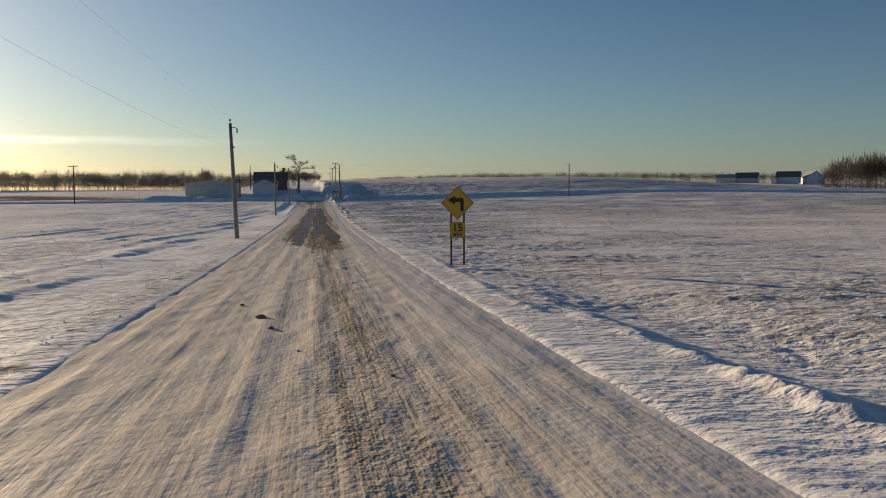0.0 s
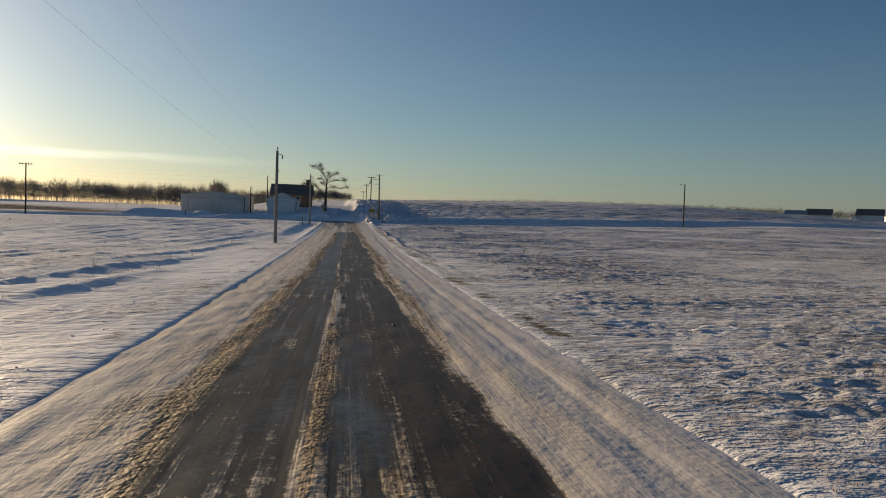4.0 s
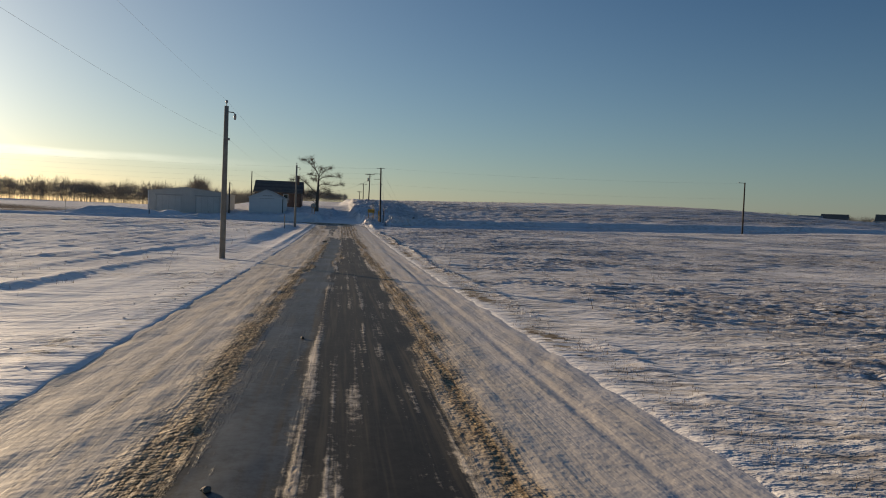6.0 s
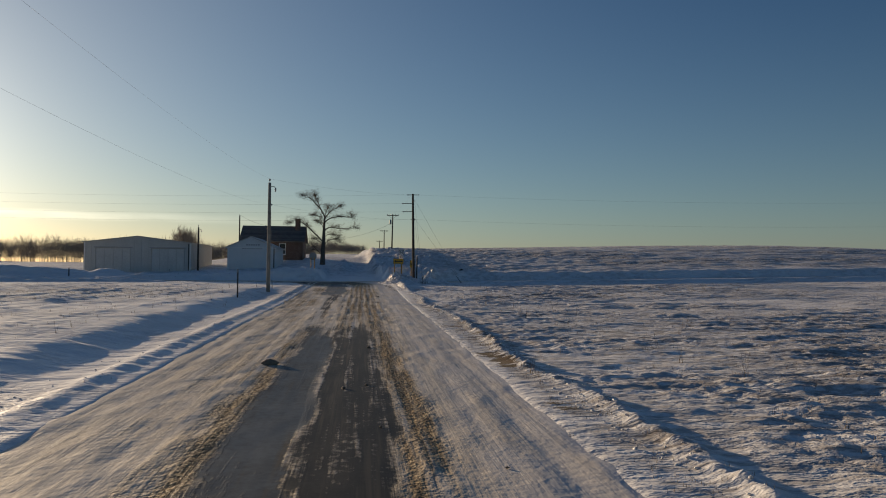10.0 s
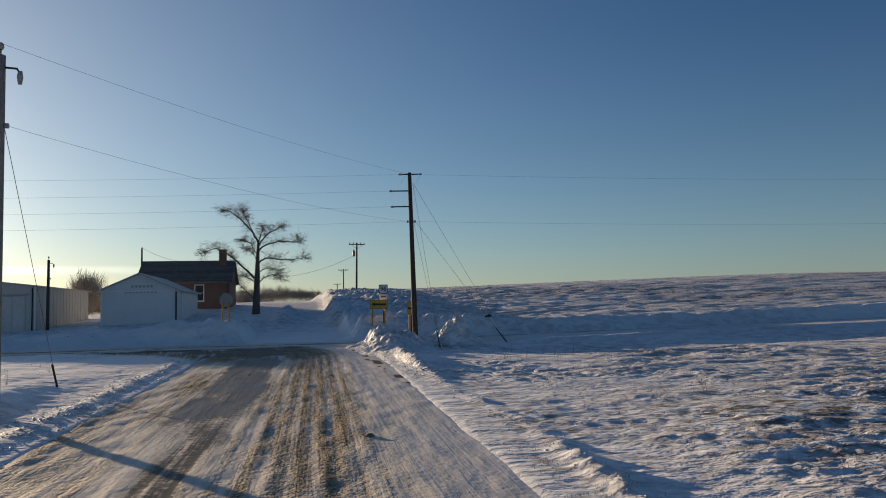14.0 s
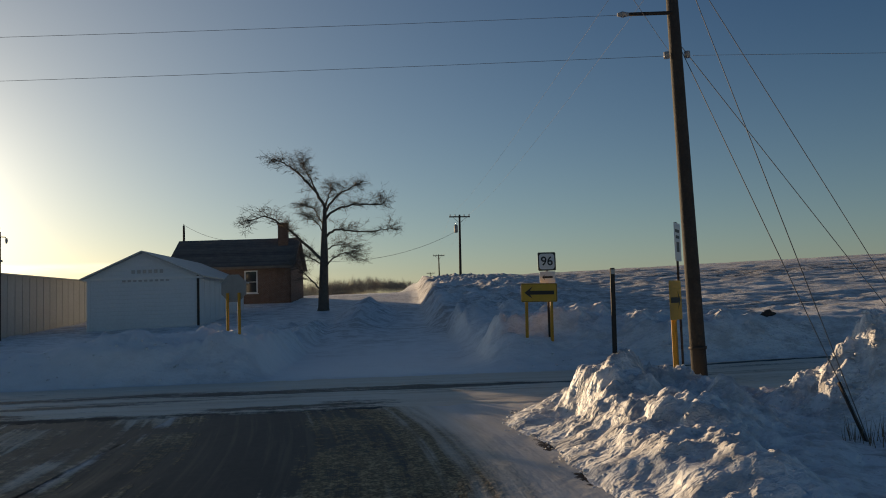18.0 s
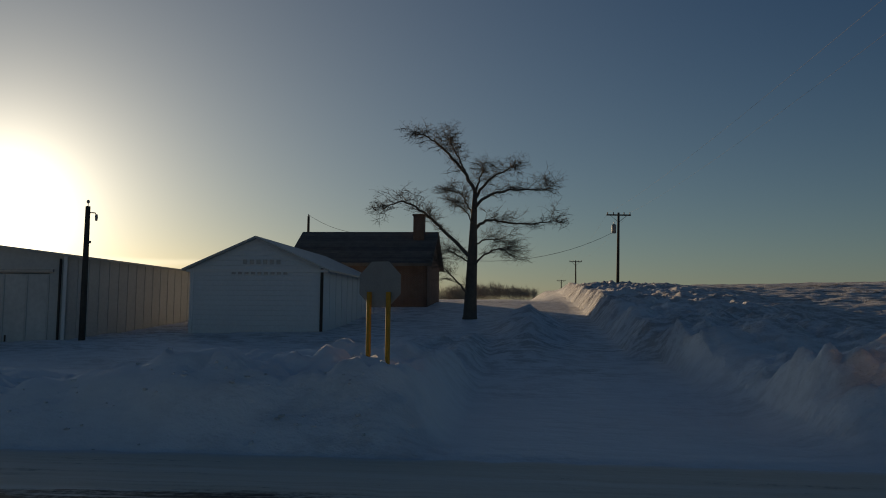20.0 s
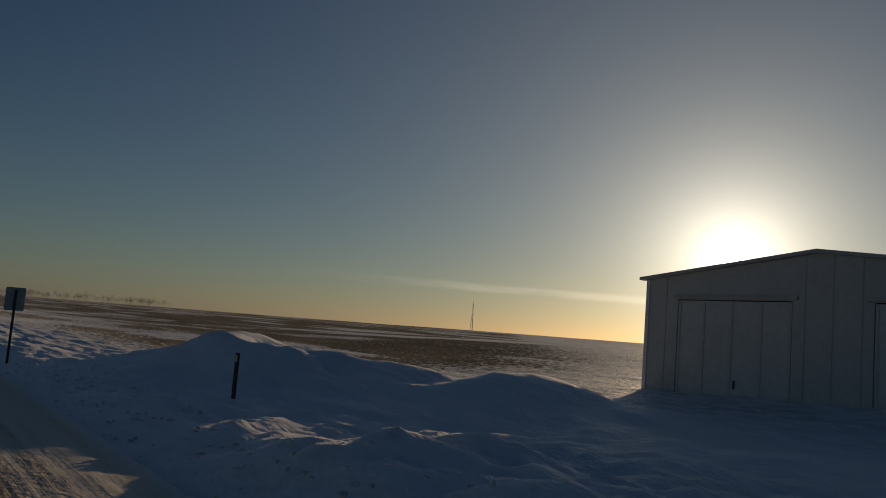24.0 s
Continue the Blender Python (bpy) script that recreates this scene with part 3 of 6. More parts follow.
    hgt = (1.25 - 0.50 * sstep(u, 9, 14)) * sstep(u, 3.0, 4.2) + 1.1 * sstep(-u, 3.3, 4.4) * (1 - 0.45 * sstep(-u, 8, 12) - 0.42 * sstep(-u, 23.5, 27.5))
    # a ploughed pile stands back from the crossing road
    z = z + (bump_at(u, s, -39.5, 223.2, 7.0, 2.8, 1.20) + bump_at(u, s, -31.5, 226.5, 4.5, 2.4, 0.75)) * (1 + 0.30 * fbm(u * 0.5, s * 0.6, 4, 62))
    z = z + 0.5 * sstep(u, 6, 14) * sstep(s, 224, 285) * (1 - sstep(s, 290, 350)) * (1 - 0.6 * sstep(u, 60, 140))
    z = z + far * hgt * (1 + (0.30 - 0.16 * sstep(u, 9, 16)) * fbm(u * 0.5, s * 0.8, 4, 61))
    # the drifted lane that goes on up the rise, between cut walls
    cut = 0.9 * sstep(s, 230, 238)
    wall = sstep(u, 2.9 - cut, 3.5 - cut) * (1 - 0.8 * sstep(u, 6, 16)) * sstep(s, 222, 232) * (1 - sstep(s, 280, 330))
    z = z + 1.2 * wall * (1 + 0.28 * fbm(u, s, 4, 71))
    wall_l = sstep(-u, 3.2, 4.2) * (1 - 0.8 * sstep(-u, 5, 9)) * sstep(s, 220, 226) * (1 - sstep(s, 232, 244))
    z = z + 0.55 * wall_l * (1 + 0.5 * fbm(u, s, 4, 72))
    z = z + 1.15 * np.exp(-((u + 1.9) / 1.25) ** 2) * sstep(s, 228, 242) * (1 - sstep(s, 245, 257)) * (0.75 + 0.4 * fbm(u, s, 4, 73))
    z = z + (0.14 + 0.14 * (1 - sstep(np.abs(u), 9, 16))) * where((far > 0.01) & (np.abs(u) < 90), lambda a, c: 1.6 - 1.3 * worley(a * 1.1, c * 1.3, 63) - 0.8 * worley(a * 2.9, c * 3.1, 64), u, s) * far * sstep(np.abs(u + 0.2), 3.4, 4.4)
    # ground is kept just under the road sheets
    z = z - 0.10 * on_road - 0.10 * on_cross
    return z


def height(u, s):
    return float(terrain(np.array([u]), np.array([s]))[0])


def grid_mesh(name, us, ss, z, layers=()):
    nu, ns = len(us), len(ss)
    uu, sv = np.meshgrid(us, ss)
    co = np.stack([uu.ravel(), sv.ravel(), z.ravel()], 1).astype(np.float32)
    i = np.arange(nu * ns).reshape(ns, nu)
    q = np.stack([i[:-1, :-1], i[:-1, 1:], i[1:, 1:], i[1:, :-1]], -1).reshape(-1, 4).astype(np.int32)
    me = bpy.data.meshes.new(name)
    me.vertices.add(len(co))
    me.vertices.foreach_set("co", co.ravel())
    me.loops.add(q.size)
    me.loops.foreach_set("vertex_index", q.ravel())
    me.polygons.add(len(q))
    me.polygons.foreach_set("loop_start", np.arange(0, q.size, 4, dtype=np.int32))
    me.polygons.foreach_set("use_smooth", np.ones(len(q), bool))
    for key, values in layers:
        at = me.attributes.new(key, "FLOAT", "POINT")
        at.data.foreach_set("value", values.ravel().astype(np.float32))
    me.update(calc_edges=True)
    return me


def grade(lo, hi, step, limit, grow=1.12):
    """Even steps from lo to hi, then growing steps out to the limits on both sides."""
    mid = list(np.arange(lo, hi + step / 2, step))
    d, x = step, hi
    while x < limit[1]:
        d *= grow
        x += d
        mid.append(x)
    d, x = step, lo
    while x > limit[0]:
        d *= grow
        x -= d
        mid.insert(0, x)
    return np.array(mid)


def build_ground():
    us = np.concatenate([np.arange(3.3, 9.4, 0.085), grade(9.5, 15, 0.13, (9.5, 2600), 1.032)])
    left = -np.concatenate([np.arange(3.3, 6.9, 0.11), grade(7.0, 24, 0.24, (7.0, 2600), 1.042)])[::-1]
    us = np.concatenate([left, np.arange(-2.7, 2.8, 0.9), us])
    fine = grade(-4, 221, 0.12, (-90, 232), 1.05)
    beyond = grade(fine[-1] + 0.3, fine[-1] + 40, 0.4, (fine[-1] + 0.3, 3000), 1.05)
    ss = np.concatenate([fine, beyond])
    uu, sv = np.meshgrid(us, ss)
    z = terrain(uu, sv)
    bare = np.clip(0.55 * sstep(uu, 5.5, 9) + 0.45 * sstep(-uu, 8, 14) + 0.55 * fbm(uu / 14, sv / 9, 3, 81) - 0.05, 0, 1)
    bare = bare * (1 - sstep(sv, 190, 204))
    edge = np.exp(-((uu - 4.1 - 0.1 * fbm(sv / 1.5, sv * 0, 2, 84)) / 0.30) ** 2) * sstep(sv, 60, 70) * (1 - sstep(sv, 160, 175)) * sstep(fbm(uu * 0 + 2, sv / 3.2, 3, 83), 0.0, 0.35)
    hillside = 1.05 * sstep(sv, 226, 240) * sstep(uu, 8, 20) * sstep(fbm(uu / 14, sv / 4, 4, 85), -0.3, 0.6)
    leftland = 2.6 * sstep(-uu - 40 - 1.2 * (sv - 220), -45, -5) * sstep(sv, 220, 230) * sstep(-uu, 38, 56) * sstep(fbm(uu / 24, sv / 9, 4, 86), -0.7, 0.15)
    verge = 0.6 * sstep(uu, 3.9, 4.3) * (1 - sstep(uu, 5.4, 6.4)) * sstep(sv, 30, 50) * (1 - sstep(sv, 190, 200)) * sstep(fbm(uu / 1.2, sv / 5, 3, 88), -0.4, 0.5)
    verge = verge + 0.8 * sstep(-uu, 3.8, 4.2) * (1 - sstep(-uu, 4.6, 5.4)) * (1 - sstep(sv, 100, 130)) * sstep(fbm(uu / 1.0, sv / 4, 3, 89), -0.1, 0.5)
    bare = np.clip(bare + verge + 1.7 * edge + hillside + leftland, 0, 2.5)
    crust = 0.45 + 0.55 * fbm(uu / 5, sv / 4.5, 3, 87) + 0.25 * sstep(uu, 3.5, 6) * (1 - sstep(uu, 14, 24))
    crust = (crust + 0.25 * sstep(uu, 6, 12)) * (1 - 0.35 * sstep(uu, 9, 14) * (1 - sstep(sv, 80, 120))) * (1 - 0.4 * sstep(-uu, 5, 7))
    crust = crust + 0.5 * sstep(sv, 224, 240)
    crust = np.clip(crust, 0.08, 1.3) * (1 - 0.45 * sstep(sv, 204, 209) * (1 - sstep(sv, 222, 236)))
    thin = sstep(uu, 4.6, 7.5) * (0.45 + 0.45 * sstep(sv, 60, 100)) * (1 - 0.8 * sstep(sv, 140, 176)) + 0.30 * sstep(-uu, 6, 10) * (1 - sstep(sv, 200, 207))
    thin = thin * (1 - sstep(sv, 199, 206)) + 0.55 * sstep(sv, 224, 236) * sstep(uu, 6, 14)
    thin = np.clip(thin + 0.9 * sstep(uu, 3.9, 4.15) * (1 - 0.7 * sstep(uu, 4.6, 6.4)) * (1 - sstep(uu, 7, 9)) * sstep(sv, 55, 75) * (1 - sstep(sv, 165, 180)), 0, 1)
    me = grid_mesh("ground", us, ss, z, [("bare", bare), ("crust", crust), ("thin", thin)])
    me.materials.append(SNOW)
    ob = new("ground", me)
    ob.matrix_world = FRAME
    tagged(ob, "wind-packed snow over stubble fields and banks", "ground", kind="structure")


def build_road():
    us = np.arange(-4.2, 4.21, 0.07)
    ss = np.concatenate([np.arange(-60, -6, 1.0), np.arange(-6, 209.41, 0.17)])
    uu, sv = np.meshgrid(us, ss)
    zero = sv * 0
    rut = fbm(uu * 2.2, sv * 0.05, 3, 91)
    clod = fbm(uu * 3.2, sv * 1.3, 2, 95)
    # the wheel tracks bear left towards the end, where lorries turn
    ue = uu + 0.012 * np.clip(sv - 200, 0, None) ** 2
    start = sstep(sv + 3 * fbm(uu * 1.5, sv / 6, 2, 94), 38, 54)
    late = sstep(sv + 4 * fbm(uu * 1.2, sv / 8, 2, 93), 140, 168)
    w = fbm(sv / 9, uu * 0.6, 3, 97)
    un = ue + 0.13 * fbm(sv / 2.6, uu * 0.7, 3, 98) + 0.05 * fbm(sv * 1.5, uu * 3, 2, 99)
    sn = sv + 1.6 * fbm(uu * 1.3, sv / 5, 3, 100)

    def lane(keys, left, right, soft=0.26):
        lo, hi = np.interp(sv, keys, left), np.interp(sv, keys, right)
        return sstep(un, lo - soft, lo + soft) * (1 - sstep(un, hi - soft, hi + soft))

    # two worn tracks: a glazed one on the left-hand side, a dark muddy one beside it, meeting in the middle stretch
    keys_l = (40, 46, 54, 62, 82, 87, 102, 122, 133, 150, 158)
    rim_l = (-0.95, -1.2, -1.7, -1.85, -1.65, -1.4, -1.45, -1.2, -1.1, -1.0, -0.8)
    keys_r = (44, 49, 57, 64, 72, 86, 102, 115, 122, 133, 150, 156)
    rim_r = (1.25, 1.5, 1.75, 1.6, 1.45, 1.15, 1.5, 1.35, 1.25, 1.3, 1.25, 1.1)
    glazed = lane(keys_l, rim_l, (-0.8, -0.62, -0.5, -0.4, -0.3, -0.25, -0.25, -0.3, -0.02, 0.0, -0.2)) * sstep(sn, 43, 46) * (1 - sstep(sn, 149, 158))
    muddy = lane(keys_r, (1.0, 0.8, 0.65, 0.15, -0.3, -0.55, -0.55, -0.3, 0.08, -0.05, -0.1, 0.1), rim_r, 0.22) * sstep(sn, 46, 49) * (1 - sstep(sn, 149, 157))
    pool = lane((52, 55, 64, 72), (-0.3, -0.3, -0.25, -0.2), (-0.15, 0.35, 0.6, 0.3)) * sstep(sn, 52, 55) * (1 - sstep(sn, 68, 74))
    ridge = np.exp(-((ue + 0.42 + 0.05 * fbm(sv / 16, zero + 5, 2, 112)) / 0.06) ** 2) * (0.45 + 0.55 * sstep(fbm(sv / 4, zero + 7, 3, 113), -0.4, 0.3)) * sstep(sv, 42, 46) * (1 - sstep(sv, 100, 112))
    bare = np.clip(np.maximum(np.maximum(glazed, muddy), pool) * 0.72 - 0.34 * ridge, 0, 1)
    bare = bare + late * (0.55 * np.exp(-((ue + 1.05) / 0.34) ** 4) * (1 - sstep(sv, 176, 186)) + 0.34 * np.exp(-((ue - 0.75) / 0.26) ** 2) * (1 - sstep(sv, 180, 190)))
    pond = sstep(sn, 175, 185) * sstep(un, -2.3, -1.9) * (1 - sstep(un, -0.7, -0.2))
    junction = sstep(sn, 199.5, 203.0) * (1 - sstep(un + 0.4 * fbm(uu, sv / 2, 2, 105), 0.3, 1.5))
    bare = np.clip(bare + 0.55 * pond + junction * (0.5 + 0.25 * fbm(uu / 1.5, sv / 1.2, 3, 114)), 0, 1)
    soil = np.exp(-((uu - 3.35 + 0.05 * (sv - 195) + 0.08 * fbm(sv, zero, 2, 110)) / 0.17) ** 2) * sstep(sv, 186, 190) * (1 - sstep(sv, 204, 206)) * sstep(fbm(sv / 1.1, uu / 0.9, 4, 106), -0.2, 0.35)
    soil = soil + 0.42 * muddy * (1 - sstep(sv, 66, 84))
    ice = glazed * (0.45 + 0.55 * sstep(sv, 76, 90)) * (1 - 0.8 * ridge) * (1 - 0.5 * muddy) + 0.65 * pool + 0.95 * pond * (1 - sstep(sv, 199, 203))
    ruts = 0.5 + 0.5 * np.cos(2 * np.pi * (ue + 0.05 * fbm(sv / 6, zero, 2, 111)) / 0.36)
    band = np.exp(-((un - 0.75) / 1.15) ** 4)
    fringe_l, fringe_r = np.interp(sv, keys_l, rim_l) - 0.14, np.interp(sv, keys_r, rim_r) + 0.22
    run = start * (1 - late)
    dirt = 0.10 + 0.50 * run * np.exp(-((un - fringe_l) / 0.34) ** 2) + 0.58 * run * np.exp(-((un - fringe_r) / 0.38) ** 2) * sstep(sv, 60, 80)
    dirt = dirt + 0.55 * lane((40, 60), (-0.6, -0.6), (1.5, 1.6), 0.2) * sstep(sn, 38, 46) * (1 - sstep(sn, 64, 78))
    dirt = dirt + 0.5 * run * lane((100, 160), (-0.5, -0.2), (0.4, 0.3), 0.15) * sstep(sv, 108, 118) * (1 - 0.6 * sstep(sv, 128, 138)) + 0.45 * ridge
    dirt = dirt + 0.36 * (1 - start) * np.exp(-((ue - 0.6 - 0.15 * w) / 0.8) ** 2) + 0.16 * run * sstep(-un, 1.0, 1.6) * (1 - sstep(-un, 2.4, 3.2)) + 0.10 * late
    dirt = dirt * (1 - sstep(ue, 2.1, 2.7)) + 0.45 * late * band * (0.55 + 0.45 * ruts)
    dirt = dirt + 0.36 * late * sstep(-un, 1.5, 2.2) * (0.6 + 0.5 * fbm(uu * 0.8, sv / 5, 3, 108))
    dirt = dirt + 0.45 * junction
    edge = np.clip(sstep(np.abs(uu), 3.4, 4.1) + 0.50 * sstep(ue, 1.8, 2.5), 0, 1)
    groove = np.exp(-((uu - 2.95 - 0.06 * fbm(sv / 20, zero, 2, 107)) / 0.07) ** 2) * sstep(sv, 36, 44) * (1 - sstep(sv, 110, 140))
    z = terrain(uu, sv, False) + (0.012 * rut + 0.016 * clod * (0.5 + 1.2 * dirt + 0.15 * sstep(np.abs(uu), 2.6, 3.5)) - 0.012 * late * band * (1 - ruts)) * (1 - 0.8 * bare) - 0.014 * bare - 0.016 * groove
    z = z - 0.02 * (uu / 4.5) ** 2 - 0.22 * sstep(np.abs(uu), 3.85, 4.2) * np.where((uu < 0) & (sv > 196), 0.3, 1)
    me = grid_mesh("road", us, ss, z, [("bare", bare), ("ice", ice), ("dirt", dirt), ("edge", edge), ("soil", soil), ("across", ue)])
    me.materials.append(ROAD)
    ob = new("road", me)
    ob.matrix_world = FRAME
    tagged(ob, "country road of packed sanded snow with bare wet asphalt", "road", kind="structure")
    us, ss = np.arange(-18.5, -3.89, 0.2), np.arange(195.5, 209.6, 0.17)
    uu, sv = np.meshgrid(us, ss)
    out = -uu - flare(sv)
    bare = (0.5 + 0.25 * fbm(uu / 1.5, sv / 1.2, 3, 114)) * sstep(sv + 1.5 * fbm(uu / 2, sv / 2, 2, 104), 197, 203) * (1 - 0.6 * sstep(out, 1.5, 3.6))
    wet = bare * (1 - sstep(sv, 203, 206)) * (1 - sstep(out, 1.5, 3.0))
    dirt = 0.55 * (1 - sstep(out, 3.0, 4.0))
    edge = sstep(out, 3.6, 4.1)
    z = terrain(uu, sv, False) + 0.014 * fbm(uu * 3.2, sv * 2.6, 3, 95) - 0.014 * bare - 0.02 - 0.3 * sstep(out, 3.85, 4.3) + 0.004
    me = grid_mesh("road_corner", us, ss, z, [("across", uu + 0.012 * np.clip(sv - 200, 0, None) ** 2), ("bare", bare), ("ice", wet), ("dirt", dirt), ("edge", edge)])
    me.materials.append(ROAD)
    ob = new("road_corner", me)
    ob.matrix_world = FRAME
    tagged(ob, "slushy paved corner where the road widens", "road", kind="structure")
    us = np.concatenate([np.arange(-500, -62, 4.0), np.arange(-62, 40, 0.2), np.arange(40, 500, 4.0)])
    ss = np.arange(209.0, 217.01, 0.15)
    uu, sv = np.meshgrid(us, ss)
    rut = fbm(uu * 0.06, sv * 2.4, 3, 191)
    clod = fbm(uu * 2.4, sv * 3, 3, 195)
    mid = np.exp(-((sv - 212.6) / 2.9) ** 4)
    worn = sstep(fbm(uu / 13, sv / 0.9, 3, 196), -0.05, 0.45)
    bare = mid * (0.18 + 0.5 * worn) * (1 - 0.6 * sstep(uu, 8, 14))
    bare = np.maximum(bare, (0.5 + 0.25 * fbm(uu / 1.5, sv / 1.2, 3, 114)) * (1 - sstep(sv + 1.2 * fbm(uu / 2, sv, 3, 112), 209.0, 211.6)) * sstep(uu, -20, -15) * (1 - sstep(uu, 0.0, 1.4)))
    bare = np.maximum(bare, 0.8 * np.exp(-((sv - 215.9 - 0.1 * fbm(uu / 3, sv * 0, 2, 115)) / 0.28) ** 2) * sstep(uu, 6, 9) * (0.55 + 0.45 * sstep(fbm(uu / 4, sv * 0 + 2, 3, 116), -0.4, 0.2)))
    dirt = (0.28 + 0.25 * sstep(-uu, 14, 24)) * mid * (1 - 0.8 * sstep(uu, 8, 14))
    edge = sstep(np.abs(sv - 212.8), 3.2, 4.0) * np.where(sv < 212.8, sstep(np.abs(uu + 6), 11, 17), 1)
    edge = np.clip(edge + 0.9 * sstep(uu, 9, 15), 0, 1) * (1 - 0.8 * np.exp(-((sv - 215.9) / 0.4) ** 2) * sstep(uu, 6, 9))
    z = cross_z(uu) + (0.012 * rut + 0.014 * clod) * (1 - 0.8 * bare) - 0.25 * sstep(sv, 216.5, 217.0) - 0.12 * (1 - sstep(sv, 209.0, 209.5))
    me = grid_mesh("crossing_road", us, ss, z, [("bare", bare), ("ice", bare * 0), ("dirt", dirt), ("edge", edge)])
    me.materials.append(CROSSROAD)
    ob = new("crossing_road", me)
    ob.matrix_world = FRAME
    tagged(ob, "crossing road with dark wet asphalt between snow banks", "road", kind="structure")


def heap_surface(uu, sv):
    """The broken surface of the heaps, and their smooth height."""
    h = heaps(uu, sv)
    k = np.clip(h, 0, 0.55) + 0.5 * np.clip(h - 0.55, 0, 0.8)
    cauli = 0.16 * (1 - 1.35 * worley(uu * 1.5, sv * 1.5, 53)) + 0.15 * (1 - 1.35 * worley(uu * 3.0, sv * 3.0, 57)) + 0.12 * (1 - 1.35 * worley(uu * 7.5, sv * 7.5, 59)) + 0.05 * fbm(uu * 14, sv * 14, 2, 60)
    return terrain(uu, sv) + 0.12 * h + k * (cauli + 0.34 * fbm(uu * 1.2, sv * 1.2, 4, 52)), h


def build_heap():
    us, ss = np.arange(1.9, 11.0, 0.045), np.arange(191.0, 210.2, 0.05)
    uu, sv = np.meshgrid(us, ss)
    z, h = heap_surface(uu, sv)
    z = z + 0.02 - 0.14 * (1 - sstep(h, 0.05, 0.16))
    me = grid_mesh("snow_heap", us, ss, z, [("bare", h * 0), ("crust", 0.75 + h * 0), ("thin", 0.30 + h * 0)])
    me.materials.append(SNOW)
    ob = new("snow_heap", me)
    ob.matrix_world = FRAME
    tagged(ob, "heap of broken ploughed snow round the corner pole", "snow heap", kind="stuff")


build_ground()
build_road()
build_heap()

# ---- mesh helpers ----


def part(name, bm, mat, parent=None, label=""):
    """Links a bmesh as one mesh object under a thing or a part."""
    me = bpy.data.meshes.new(name)
    bmesh.ops.recalc_face_normals(bm, faces=bm.faces)
    bm.to_mesh(me)
    bm.free()
    me.materials.append(mat)
    ob = new(name, me)
    ob.parent = parent
    if label:
        ob["label"] = label
    return ob


def thing(name, m, label, category, group="", kind=""):
    ob = new(name)
    ob.empty_display_size = 0.2
    ob.matrix_world = m
    return tagged(ob, label, category, group, kind)


def at(u, s, z, turn=0, tilt=0, lean=0):
    """A pose in the road's frame."""
    return FRAME @ pose(u, s, z, tilt, lean, turn)


def box(size, centre, bm=None, m=None, bevel=0.0):
    bm = bm or bmesh.new()
    mat = Matrix.Translation(centre) @ (m or Matrix()) @ Matrix.Diagonal((*size, 1))
    made = bmesh.ops.create_cube(bm, size=1, matrix=mat)
    if bevel:
        edges = {e for v in made["verts"] for e in v.link_edges}
        bmesh.ops.bevel(bm, geom=list(edges), offset=bevel, segments=1, affect="EDGES")
    return bm


def tube(points, radii, bm=None, sides=8, caps=True):
    """A round bar through points."""
    bm = bm or bmesh.new()
    pts = [Vector(p) for p in points]
    if not isinstance(radii, (list, tuple)):
        radii = [radii] * len(pts)
    rings = []
    for i, p in enumerate(pts):
        d = (pts[min(i + 1, len(pts) - 1)] - pts[max(i - 1, 0)]).normalized()
        x = d.cross(Vector((0.13, 0.97, 0.2))).normalized()
        y = d.cross(x)
        rings.append([bm.verts.new(p + radii[i] * (math.cos(k * 2 * math.pi / sides) * x + math.sin(k * 2 * math.pi / sides) * y)) for k in range(sides)])
    for r0, r1 in zip(rings, rings[1:]):
        for k in range(sides):
            f = bm.faces.new((r0[k], r0[(k + 1) % sides], r1[(k + 1) % sides], r1[k]))
            f.smooth = True
    if caps:
        bm.faces.new(rings[0][::-1])
        bm.faces.new(rings[-1])
    return bm


def plate(outline, thick, bm=None, m=None):
    """A flat plate: outline in x, z; front face at y = 0, towards -y."""
    bm = bm or bmesh.new()
    m = m or Matrix()
    front = [bm.verts.new(m @ Vector((x, 0, z))) for x, z in outline]
    back = [bm.verts.new(m @ Vector((x, thick, z))) for x, z in outline]
    bm.faces.new(front)
    bm.faces.new(back[::-1])
    n = len(front)
    for i in range(n):
        bm.faces.new((front[i], back[i], back[(i + 1) % n], front[(i + 1) % n]))
    return bm


def text_mesh(body, size, x, y, z, mat, parent, label=""):
    """Raised letters facing -y, centred on x, z."""
    cu = bpy.data.curves.new("lettering", "FONT")
    cu.body, cu.size, cu.align_x, cu.align_y, cu.extrude, cu.offset = body, size, "CENTER", "CENTER", 0.002, size * 0.012
    tmp = bpy.data.objects.new("lettering", cu)
    scene.collection.objects.link(tmp)
    me = bpy.data.meshes.new_from_object(tmp.evaluated_get(bpy.context.evaluated_depsgraph_get()))
    bpy.data.objects.remove(tmp)
    me.transform(pose(x, y, z, 90, 0, 0))
    me.materials.clear()
    me.materials.append(mat)
    ob = new("lettering", me)
    ob.parent = parent
    if label:
        ob["label"] = label
    return ob

SIGNBACK = material("dull_grey_sign_back", (0.30, 0.31, 0.30), 0.6, 0.2, 4, 0.15)

# ---- poles and lines ----


